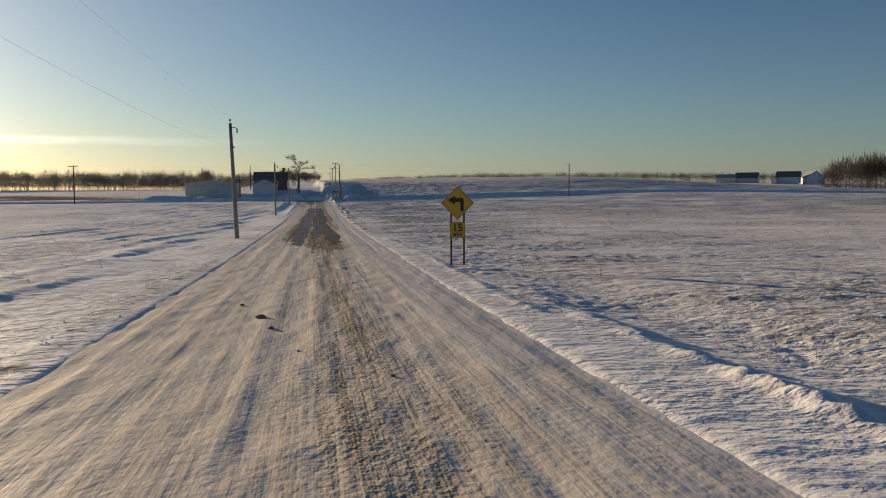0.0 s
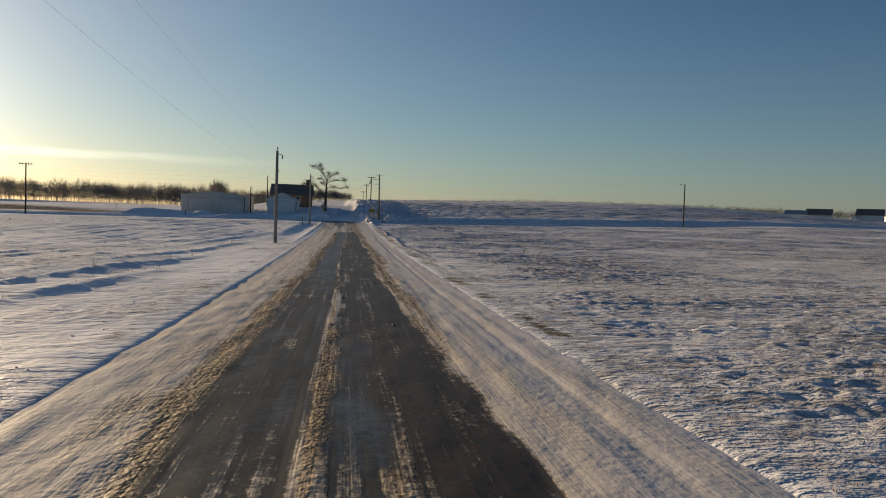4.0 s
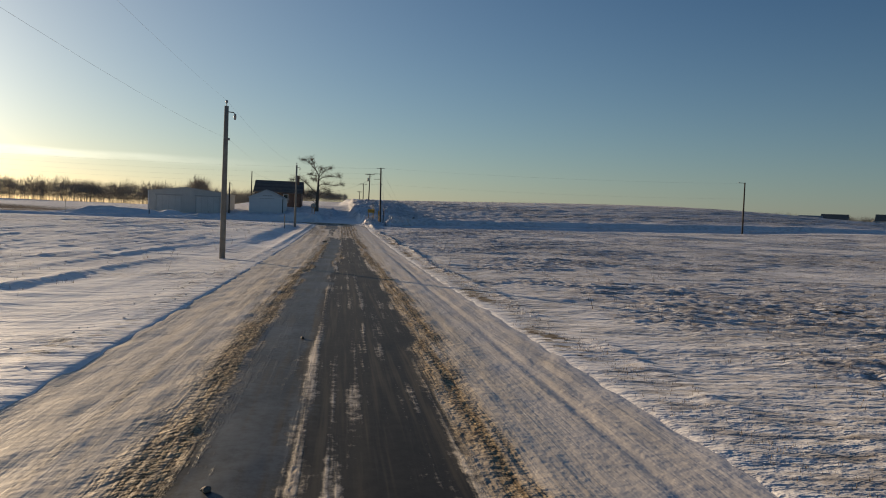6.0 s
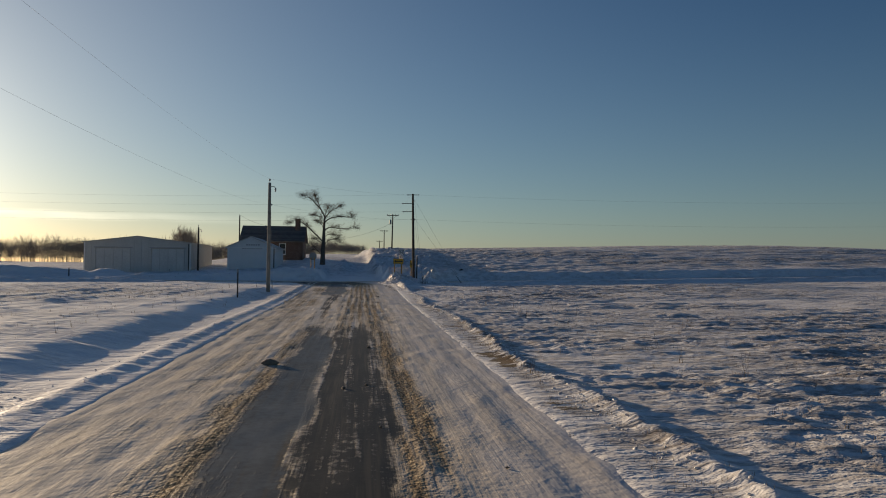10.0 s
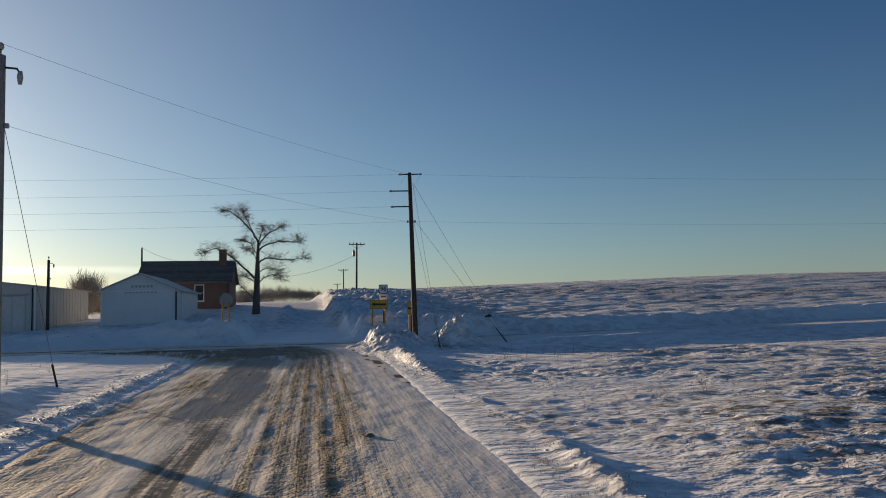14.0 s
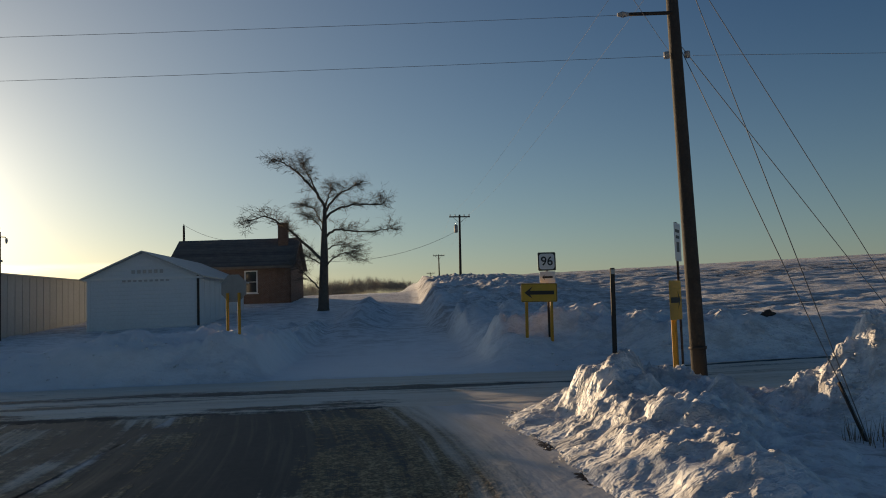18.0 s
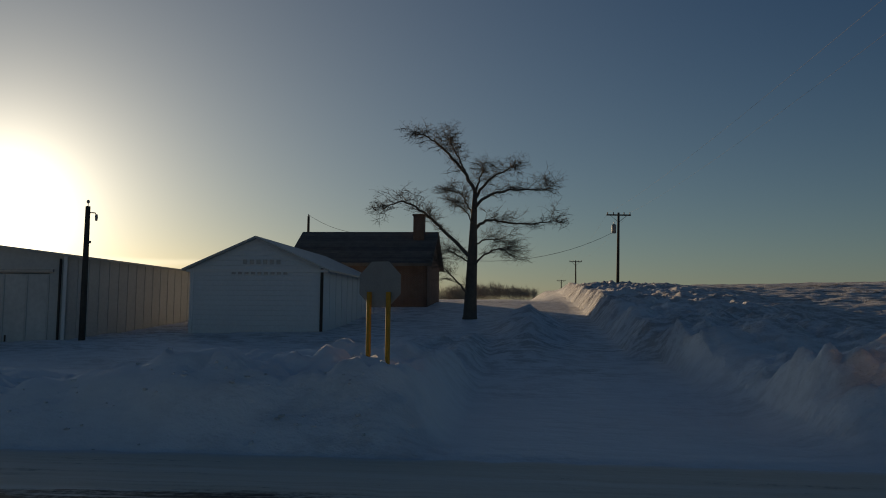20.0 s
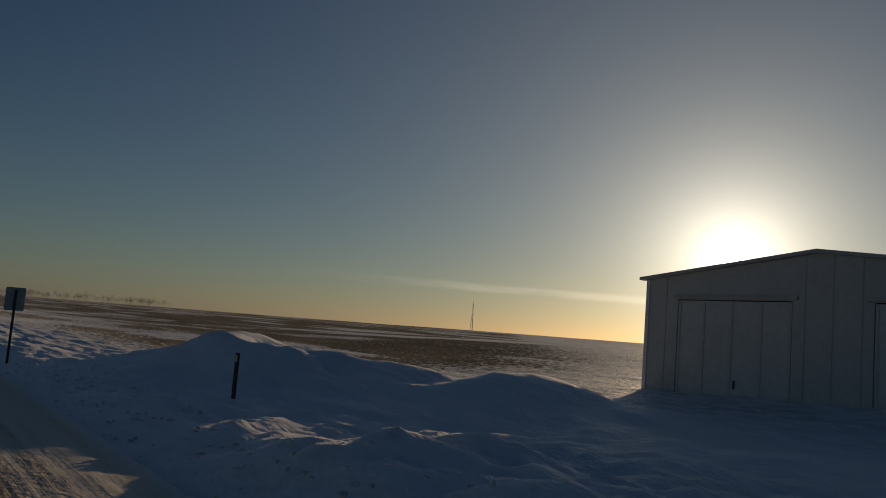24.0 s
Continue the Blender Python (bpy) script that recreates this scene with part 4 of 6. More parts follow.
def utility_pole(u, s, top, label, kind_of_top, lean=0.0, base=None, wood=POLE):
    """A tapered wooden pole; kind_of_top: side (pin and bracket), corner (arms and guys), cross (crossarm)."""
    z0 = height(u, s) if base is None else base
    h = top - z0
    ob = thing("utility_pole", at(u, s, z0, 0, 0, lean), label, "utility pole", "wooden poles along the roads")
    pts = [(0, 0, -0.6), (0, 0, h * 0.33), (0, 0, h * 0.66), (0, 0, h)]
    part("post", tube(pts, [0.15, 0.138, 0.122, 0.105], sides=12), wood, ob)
    if kind_of_top == "side":
        pin = part("top_pin", tube([(0, 0, h), (0, 0, h + 0.16)], 0.02, sides=6), DARKSTEEL, ob)
        part("insulator", tube([(0, 0, h + 0.14), (0, 0, h + 0.2), (0, 0, h + 0.27), (0, 0, h + 0.3)], [0.05, 0.075, 0.06, 0.02], sides=8), CERAMIC, pin)
        br = part("bracket", tube([(0.1, 0, h - 0.28), (0.35, 0, h - 0.3), (0.42, 0, h - 0.42)], 0.025, sides=6), DARKSTEEL, ob)
        part("cutout", tube([(0.42, 0, h - 0.36), (0.42, 0, h - 0.5), (0.42, 0, h - 0.66)], [0.05, 0.07, 0.045], sides=8), CERAMIC, br)
        part("spool", tube([(0.12, 0, h - 1.62), (0.2, 0, h - 1.62)], [0.06, 0.06], sides=8), CERAMIC, ob)
    elif kind_of_top == "plain":
        part("insulator", tube([(0, 0, h), (0, 0, h + 0.1), (0, 0, h + 0.2)], [0.03, 0.06, 0.02], sides=8), CERAMIC, ob)
    elif kind_of_top == "corner":
        for k, (zz, x0, x1) in enumerate(((h - 0.1, -0.42, 0.48), (h - 1.0, -0.95, 0.0), (h - 1.85, -0.9, 0.0))):
            arm = part("arm", tube([(x0, -0.08, zz), (x1, -0.08, zz)], 0.035, sides=6), DARKSTEEL, ob)
            for x in ((x0, x1) if k == 0 else (x0,)):
                part("insulator", tube([(x + 0.02, -0.08, zz), (x - 0.1 if x < 0 else x + 0.1, -0.08, zz), (x - 0.2 if x < 0 else x + 0.2, -0.08, zz)], [0.035, 0.06, 0.03], sides=8), CERAMIC, arm)
        for x in (-0.2, 0.2):
            part("spool", tube([(x, -0.05, h - 2.72), (x, -0.05, h - 2.6)], 0.055, sides=8), CERAMIC, ob)
        part("base_band", tube([(0, 0, h * 0.1), (0, 0, h * 0.1 + 0.05)], 0.168, sides=12), DARKSTEEL, ob)
    elif kind_of_top == "arm":
        arm = part("arm", tube([(0.1, -0.05, h - 0.08), (-0.55, -0.05, h - 0.02), (-0.95, -0.05, h)], 0.03, sides=6), DARKSTEEL, ob)
        part("insulator", tube([(-0.85, -0.05, h), (-1.0, -0.05, h + 0.01), (-1.15, -0.05, h)], [0.035, 0.06, 0.03], sides=8), CERAMIC, arm)
        part("insulator", tube([(0, 0, h), (0, 0, h + 0.08), (0, 0, h + 0.16)], [0.03, 0.06, 0.02], sides=8), CERAMIC, ob)
    elif kind_of_top == "cross":
        arm = part("crossarm", box((2.3, 0.1, 0.13), (0, -0.14, h - 0.25)), POLE, ob)
        for x in (-1.05, -0.5, 0.5, 1.05):
            part("insulator", tube([(x, -0.14, h - 0.18), (x, -0.14, h - 0.05), (x, -0.14, h + 0.03)], [0.04, 0.07, 0.03], sides=8), CERAMIC, arm)
        for x in (-0.75, 0.75):
            part("brace", tube([(x, -0.1, h - 0.3), (0, -0.08, h - 0.95)], 0.02, sides=5), DARKSTEEL, ob)
    return ob


def top_of(u, s, z, du=0.0, dz=0.0):
    return FRAME @ Vector((u + du, s, z + dz))


def wire(p, q, sag, label, radius=0.004, name="power_line", parts=14, metal=WIRE):
    pts = []
    for i in range(parts + 1):
        k = i / parts
        v = p.lerp(q, k)
        v.z -= 4 * sag * k * (1 - k)
        pts.append(v)
    ob = part(name, tube(pts, radius, sides=5), metal)
    return tagged(ob, label, "wire", "overhead wires between the poles")


P1, P2, P3 = (-5.37, 56.0, 7.85), (-5.85, 119.0, 7.1), (-6.0, 184.1, 8.17)
MP, RP = (6.2, 207.6, 9.75), (66.2, 204.0, 9.9)
FP1, FP2, FP3 = (6.7, 281.3, 12.6), (7.2, 353.2, 12.9), (7.3, 415.0, 12.0)
BP, MAST = (-21.7, 238.0, 7.4), (-21.5, 274.0, 11.4)


def build_poles():
    utility_pole(*P1, "weathered wooden utility pole standing in snow beside the road", "side", -2.1, None, GLAREPOLE)
    utility_pole(*P2, "weathered wooden utility pole with bracket and cutout", "side", 0.0, None, GLAREPOLE)
    utility_pole(*P3, "grey wooden utility pole near the road junction", "side", 0.0, None, GLAREPOLE)
    utility_pole(*MP, "tall dark corner pole with side arms and guy wires", "corner", -1.1)
    utility_pole(*RP, "dark wooden pole with one thin side arm", "arm")
    p = utility_pole(*FP1, "wooden pole with crossarm and a grey transformer can", "cross", 1.0)
    h = FP1[2] - height(FP1[0], FP1[1])
    can = part("transformer", tube([(-0.42, 0, h - 2.0), (-0.42, 0, h - 1.95), (-0.42, 0, h - 1.2), (-0.42, 0, h - 1.12)], [0.16, 0.21, 0.21, 0.12], sides=10), SIGNBACK, p)
    part("bushing", tube([(-0.42, 0, h - 1.12), (-0.42, 0, h - 0.9)], [0.05, 0.03], sides=6), CERAMIC, can)
    utility_pole(*FP2, "distant wooden pole with crossarm on the rise", "cross")
    utility_pole(*FP3, "distant wooden pole with crossarm on the rise", "cross")
    utility_pole(*BP, "short wooden pole beside the grey barn", "side")
    utility_pole(*MAST, "thin wooden service pole behind the brick house", "plain")
    utility_pole(-5.6, -6.5, 8.6, "wooden utility pole standing beside the snowy road", "side", 0.0, None, GLAREPOLE)
    # along the main road
    line = [(-5.6, -6.5, 8.6), P1, P2, P3]
    for a, b in zip(line, line[1:]):
        wire(top_of(*a, dz=0.28), top_of(*b, dz=0.28), 0.7, "thin pale overhead power wire", 0.0022, metal=PALEWIRE)
        wire(top_of(*a, du=0.16, dz=-1.62), top_of(*b, du=0.16, dz=-1.62), 0.8, "thin pale lower neutral wire", 0.0022, metal=PALEWIRE)
    wire(top_of(*P3, dz=0.28), top_of(*MP, du=-0.05, dz=-0.1), 0.25, "thin dark overhead power wire")
    wire(top_of(*P3, du=0.16, dz=-1.62), top_of(*MP, du=-0.2, dz=-2.66), 0.3, "thin dark lower neutral wire")
    # along the crossing road
    left = (-58.0, 206.0, 9.4)
    utility_pole(*left, "wooden pole beside the crossing road", "cross")
    for dz, du in ((-0.1, -0.6), (-1.0, -1.1), (-1.85, -1.05), (-2.66, -0.2)):
        wire(top_of(*MP, du=du, dz=dz), top_of(*left, dz=dz * 0.9), 0.5, "long thin wire above the crossing road")
    for dz, du in ((-0.1, 0.62), (-2.66, 0.2)):
        wire(top_of(*MP, du=du, dz=dz), top_of(*RP, dz=dz), 0.45, "long thin wire above the crossing road")
    # up the rise
    for a, b in ((MP, FP1), (FP1, FP2), (FP2, FP3)):
        for du in (-1.0, 1.0):
            wire(top_of(*a, du=0.4 * du if a is MP else du, dz=-0.2), top_of(*b, du=du, dz=-0.1), 0.6, "thin dark overhead power wire")
    wire(top_of(*FP1, du=-0.4, dz=-1.9), FRAME @ Vector((-9.2, 262.5, 7.0)), 1.3, "drooping service wire to the brick house", 0.018)
    wire(top_of(*MAST, dz=0.1), FRAME @ Vector((-15.0, 267.0, 9.1)), 0.35, "service wire to the brick house roof", 0.015)
    # guys
    foot = FRAME @ Vector((-6.3, 189.6, height(-6.3, 189.6) - 0.1))
    tagged(wire(top_of(*P3, du=0.1, dz=-1.6), foot, 0.0, "steel guy wire anchored in the snow", 0.008, "guy_wire", 2), group="guy wires of the road pole")
    tagged(part("guy_guard", tube([foot, foot.lerp(top_of(*P3, dz=-1.6), 0.12)], 0.03, sides=8), DARKSTEEL), "dark guard round the guy wire's foot", "guy guard", "guy wire guards")
    for (du, dz), (gu, gs) in (((0.0, -0.55), (11.35, 208.0)), ((0.0, -2.5), (11.35, 208.0)), ((0.0, -0.6), (6.9, 203.35)), ((0.0, -2.6), (6.9, 203.35))):
        foot = FRAME @ Vector((gu, gs, height(gu, gs) - 0.1))
        ob = wire(top_of(*MP, du=du, dz=dz), foot, 0.0, "steel guy wire anchored in the snow", 0.008, "guy_wire", 2)
        ob["group"] = "guy wires of the corner pole"
    for gu, gs, z1 in ((11.35, 208.0, 0.13), (6.9, 203.35, 0.13)):
        foot, head = FRAME @ Vector((gu, gs, height(gu, gs) - 0.15)), top_of(*MP, dz=-2.5)
        ob = part("guy_guard", tube([foot, foot.lerp(head, z1)], 0.026, sides=8), DARKSTEEL)
        tagged(ob, "dark plastic guard round the guy wire's foot", "guy guard", "guy wire guards")


build_poles()

# ---- signs ----


def ring(n, r, start):
    return [(r * math.cos(start + k * 2 * math.pi / n), r * math.sin(start + k * 2 * math.pi / n)) for k in range(n)]


def rect(w, h, r=0.0):
    if not r:
        return [(-w / 2, -h / 2), (w / 2, -h / 2), (w / 2, h / 2), (-w / 2, h / 2)]
    pts = []
    for cx, cz, a0 in ((w / 2 - r, -h / 2 + r, -90), (w / 2 - r, h / 2 - r, 0), (-w / 2 + r, h / 2 - r, 90), (-w / 2 + r, -h / 2 + r, 180)):
        pts += [(cx + r * math.cos(radians(a0 + k * 30)), cz + r * math.sin(radians(a0 + k * 30))) for k in range(4)]
    return pts


def moved(outline, x, z):
    return [(px + x, pz + z) for px, pz in outline]


def frame_bm(outer, inner, y, thick):
    bm = bmesh.new()
    loops = [[bm.verts.new((x, yy, z)) for x, z in o] for o in (outer, inner) for yy in (y, y + thick)]
    of, ob_, inf, inb = loops
    n = len(outer)
    for i in range(n):
        j = (i + 1) % n
        bm.faces.new((of[i], of[j], inf[j], inf[i]))
        bm.faces.new((ob_[i], inb[i], inb[j], ob_[j]))
        bm.faces.new((of[i], ob_[i], ob_[j], of[j]))
        bm.faces.new((inf[i], inf[j], inb[j], inb[i]))
    return bm


def channel_post(x, z0, z1, y=0.03, w=0.065):
    bm = box((w, 0.008, z1 - z0), (x, y, (z0 + z1) / 2))
    for dx in (-w / 2, w / 2):
        box((0.008, 0.03, z1 - z0), (x + dx, y + 0.015, (z0 + z1) / 2), bm)
    return bm


def turn_sign():
    u, s = 5.35, 29.65
    z0 = height(u, s)
    zc = 2.80 - z0
    ob = thing("warning_sign", at(u, s, z0, 2), "yellow diamond turn sign with 15 MPH plaque on two posts", "road sign")
    r = 0.645
    dia = [(x, z + zc) for x, z in ((0, -r), (r, 0), (0, r), (-r, 0))]
    face = part("diamond_panel", plate(dia, 0.006), YELLOW, ob)
    edge = [(x * 0.965, (z - zc) * 0.965 + zc) for x, z in dia]
    inner = [(x * 0.93, (z - zc) * 0.93 + zc) for x, z in dia]
    part("border", frame_bm(edge, inner, -0.003, 0.003), BLACK, face, "black border line")
    bm = bmesh.new()
    arrow = [(0.11, -0.32), (0.24, -0.32), (0.24, 0.13), (0.20, 0.18), (0.15, 0.19), (-0.10, 0.19), (-0.10, 0.28), (-0.39, 0.11), (-0.10, -0.06), (-0.10, 0.04), (0.11, 0.04)]
    plate([(x, z + zc) for x, z in arrow], 0.003, bm, Matrix.Translation((0, -0.004, 0)))
    part("arrow", bm, BLACK, face, "black bent left arrow")
    pz = zc - 1.02
    plq = part("speed_plaque", plate(moved(rect(0.6, 0.61, 0.04), 0.0, pz), 0.005), YELLOW, ob)
    part("border", frame_bm(moved(rect(0.575, 0.585, 0.03), 0, pz), moved(rect(0.545, 0.555, 0.03), 0, pz), -0.003, 0.003), BLACK, plq, "black border line")
    text_mesh("15", 0.42, 0, -0.003, pz + 0.07, BLACK, plq, "black numerals")
    text_mesh("MPH", 0.17, 0, -0.003, pz - 0.19, BLACK, plq, "black letters")
    for x in (-0.25, 0.25):
        part("post", channel_post(x, -0.5, zc + 0.2, 0.012), DARKSTEEL, ob)


def arrow_outline(w, h):
    """A long arrow that points to -x."""
    return [(-w, 0), (-w * 0.45, h), (-w * 0.62, h * 0.32), (w, h * 0.32), (w, -h * 0.32), (-w * 0.62, -h * 0.32), (-w * 0.45, -h)]


def arrow_sign():
    u, s = 5.1, 218.9
    z0 = height(u, s)
    ob = thing("arrow_sign", at(u, s, z0, 6, 0, 1), "yellow sign with black arrow on two yellow posts", "road sign")
    zc = 2.82 - z0
    face = part("panel", plate(moved(rect(1.22, 0.61, 0.05), 0, zc), 0.006), YELLOW, ob)
    part("border", frame_bm(moved(rect(1.19, 0.58, 0.04), 0, zc), moved(rect(1.16, 0.55, 0.04), 0, zc), -0.003, 0.003), BLACK, face)
    part("arrow", plate(moved(arrow_outline(0.5, 0.2), 0, zc), 0.003, None, Matrix.Translation((0, -0.004, 0))), BLACK, face, "black left arrow")
    for x in (-0.42, 0.42):
        part("post", box((0.09, 0.09, zc + 0.9), (x, 0.06, (zc - 0.3 - 0.6) / 2), bevel=0.01), YPOST, ob, "yellow painted post")
    route = thing("route_sign", at(u + 0.38, s + 0.35, z0, 6), "white route 96 marker above a small arrow plate", "road sign")
    zr = 3.85 - z0
    f = part("panel", plate(moved(rect(0.61, 0.61, 0.04), 0, zr), 0.005), BLACK, route)
    part("shield", plate(moved(rect(0.52, 0.52, 0.09), 0, zr), 0.003, None, Matrix.Translation((0, -0.004, 0))), WHITE, f, "white shield field")
    text_mesh("96", 0.42, 0, -0.008, zr, BLACK, f, "black route numerals")
    g = part("arrow_plate", plate(moved(rect(0.53, 0.38, 0.03), 0, zr - 0.52), 0.005), WHITE, route)
    part("arrow", plate(moved(arrow_outline(0.18, 0.1), 0, zr - 0.52), 0.003, None, Matrix.Translation((0, -0.004, 0))), BLACK, g, "black left arrow")
    part("post", channel_post(0, -0.6, zr + 0.3, 0.01), DARKSTEEL, route)


def right_arrow_sign():
    u, s = 6.12, 208.2
    z0 = height(u, s)
    ob = thing("arrow_sign", at(u - 0.1, s, z0, 50), "yellow sign with black arrow beside the corner pole", "road sign")
    zc = 2.45 - z0
    face = part("panel", plate(moved(rect(0.61, 0.76, 0.04), 0, zc), 0.006), YELLOW, ob)
    part("arrow", plate([(-x, z) for x, z in moved(arrow_outline(0.24, 0.17), 0, zc)][::-1], 0.003, None, Matrix.Translation((0, -0.004, 0))), BLACK, face, "black arrow")
    part("post", box((0.09, 0.09, zc + 0.9), (0, 0.06, (zc - 0.9) / 2), bevel=0.01), YPOST, ob, "yellow painted post")
    sp = thing("speed_sign", at(u + 0.12, s + 0.35, z0, 60), "white sign plates seen nearly edge-on on a post", "road sign")
    f = part("panel", plate(moved(rect(0.6, 0.76, 0.04), 0, 3.6 - z0), 0.005), WHITE, sp)
    text_bars(f, 3.6 - z0)
    part("post", channel_post(0, -0.5, 4.0 - z0, 0.01), DARKSTEEL, sp)


def text_bars(parent, z, w=0.4):
    for k, (dz, ww) in enumerate(((0.22, w), (0.1, w * 0.8), (-0.1, w * 0.6))):
        part("lettering_bar", plate(moved(rect(ww, 0.06 if k < 2 else 0.2), 0, z + dz), 0.003, None, Matrix.Translation((0, -0.003, 0))), BLACK, parent)


def stop_sign():
    u, s = -4.9, 219.6
    z0 = height(u, s)
    ob = thing("stop_sign", at(u, s, z0, 164), "grey back of an octagonal stop sign on two yellow posts", "road sign")
    zc = 3.3 - z0
    part("panel", plate(moved(ring(8, 0.49, math.pi / 8), 0, zc), 0.006), SIGNBACK, ob, "bare grey metal octagon")
    for x in (-0.21, 0.21):
        part("post", box((0.08, 0.08, zc + 0.7), (x, 0.05, (zc - 1.0) / 2), bevel=0.01), YPOST, ob, "yellow painted post")


def marker(u, s, h, mat, label, w=0.075, lean=0):
    ob = thing("marker_post", at(u, s, height(u, s), 10, 0, lean), label, "marker post", "marker posts along the roads")
    part("post", channel_post(0, -0.4, h, 0, w), mat, ob)
    part("reflector", box((w * 0.9, 0.012, 0.14), (0, -0.012, h - 0.12)), STEEL if mat is DARKSTEEL else WHITE, ob)


def build_signs():
    turn_sign()
    arrow_sign()
    right_arrow_sign()
    stop_sign()
    marker(7.2, 217.6, 3.5 - height(7.2, 217.6), DARKSTEEL, "dark brown steel post standing in the snow bank", 0.14, 1)
    marker(-6.6, 173.5, 1.7, DARKSTEEL, "thin dark delineator stake beside the road")
    marker(-32.5, 219.9, 0.95, DARKSTEEL, "dark wooden marker stake in the snow bank", 0.12)
    s = thing("road_sign", at(-45.2, 217.1, height(-45.2, 217.1), 100), "square road sign seen from behind on a steel post", "road sign")
    part("panel", plate(moved(rect(0.61, 0.76, 0.04), 0, 2.1), 0.006), STEEL, s)
    part("post", channel_post(0, -0.5, 2.4, -0.03), DARKSTEEL, s)


build_signs()

# ---- buildings ----


def wall_bm(x0, x1, z0, zc, peak=None, thick=0.16, holes=()):
    """An upright wall in x, z, with the front towards -y and rectangular openings through it."""
    xs = sorted({x0, x1, *[h[0] for h in holes], *[h[1] for h in holes]})
    zs = sorted({z0, zc, *[h[2] for h in holes], *[h[3] for h in holes]})
    bm = bmesh.new()
    for a, b in zip(xs, xs[1:]):
        for c, d in zip(zs, zs[1:]):
            mx, mz = (a + b) / 2, (c + d) / 2
            if any(h[0] < mx < h[1] and h[2] < mz < h[3] for h in holes):
                continue
            box((b - a, thick, d - c), (mx, thick / 2, mz), bm)
    if peak:
        plate([(x0, zc), (x1, zc), ((x0 + x1) / 2, peak)], thick, bm)
    bmesh.ops.remove_doubles(bm, verts=bm.verts, dist=0.001)
    return bm


def ribbed_wall(name, length, z0, z1, mat, parent, m, peak=None, pitch=0.9, holes=()):
    w = part(name, wall_bm(0, length, z0, z1, peak, 0.14, holes), mat, parent)
    w.matrix_local = m
    n = int(length / pitch)
    for i in range(1, n):
        x = i * length / n
        top = z1
        if peak:
            top = z1 + (peak - z1) * (1 - abs(x - length / 2) / (length / 2)) - 0.02
        if any(h[0] - 0.05 < x < h[1] + 0.05 for h in holes):
            continue
        part("rib", box((0.05, 0.03, top - z0), (x, -0.013, (z0 + top) / 2)), mat, w)
    return w


def gable_roof(parent, width, depth, eave, peak, mat, over=0.3, thick=0.14, name="roof_slope"):
    """Two slopes over a plan 0..width by 0..depth, ridge along y."""
    half = width / 2
    k = (peak - eave) / half
    for sgn in (-1, 1):
        bm = bmesh.new()
        xr, xe = half, half + sgn * (half + over)
        ze = eave - k * over
        ys = (-over, depth + over)
        v = [bm.verts.new(p) for y in ys for p in ((xr, y, peak + thick), (xe, y, ze + thick), (xe, y, ze), (xr, y, peak))]
        for q in ((0, 1, 2, 3), (7, 6, 5, 4), (0, 4, 5, 1), (1, 5, 6, 2), (2, 6, 7, 3), (3, 7, 4, 0)):
            bm.faces.new([v[i] for i in q])
        part(name, bm, mat, parent)


def window_part(parent, x, z, w, h, wall_thick=0.2, y=0.0):
    fr = part("window", frame_bm(moved(rect(w + 0.16, h + 0.16), x, z), moved(rect(w - 0.04, h - 0.04), x, z), y - 0.03, 0.12), TRIM, parent, "white-framed sash window")
    part("pane", box((w, 0.02, h), (x, y + 0.08, z)), GLASS, fr)
    part("sash_bar", box((w, 0.05, 0.05), (x, y + 0.05, z)), TRIM, fr)
    part("sill", box((w + 0.3, 0.16, 0.07), (x, y - 0.05, z - h / 2 - 0.1)), TRIM, fr)
    return fr


def barn():
    w, d, z0, eave, peak = 14.2, 16.0, 0.2, 5.15, 6.0
    ob = thing("barn", at(-37.0, 238.4, 0), "long low grey metal barn with shallow gable roof", "barn")
    ribbed_wall("front_wall", w, z0, eave, BARNWALL, ob, pose(0, 0, 0), peak, 0.9, [(1.5, 6.2, z0, 4.4), (8.9, 13.4, z0, 4.4)])
    ribbed_wall("back_wall", w, z0, eave, BARNWALL, ob, pose(w, d, 0, 0, 0, 180), peak)
    ribbed_wall("side_wall", d, z0, eave, BARNWALL, ob, pose(w, 0, 0, 0, 0, 90))
    ribbed_wall("side_wall", d, z0, eave, BARNWALL, ob, pose(0, d, 0, 0, 0, -90))
    gable_roof(ob, w, d, eave, peak, METALROOF, 0.25, 0.12)
    for x0, x1 in ((1.5, 6.2), (8.9, 13.4)):
        mid = (x0 + x1) / 2
        door = part("sliding_door", box((x1 - x0 - 0.06, 0.07, 4.16), (mid, 0.08, z0 + 2.08)), BARNDOOR, ob, "pale sliding door")
        for x in (x0 + 0.08, (x0 + mid) / 2, mid, (x1 + mid) / 2, x1 - 0.08):
            part("batten", box((0.10, 0.03, 4.1), (x, 0.03, z0 + 2.07)), BARNWALL, door)
        part("handle", box((0.05, 0.05, 0.3), (mid + 0.2, 0.02, z0 + 1.2)), DARKSTEEL, door)
        part("door_rail", box((x1 - x0 + 0.4, 0.08, 0.12), (mid, -0.05, 4.5)), STEEL, ob)
    part("downpipe", tube([(w - 0.25, -0.1, z0), (w - 0.25, -0.1, eave - 0.1)], 0.06, sides=6), DARKSTEEL, ob, "dark corner downpipe")
    for x in (0.05, w - 0.05):
        part("corner_trim", box((0.16, 0.05, eave - z0), (x, -0.03, (eave + z0) / 2)), TRIM, ob)


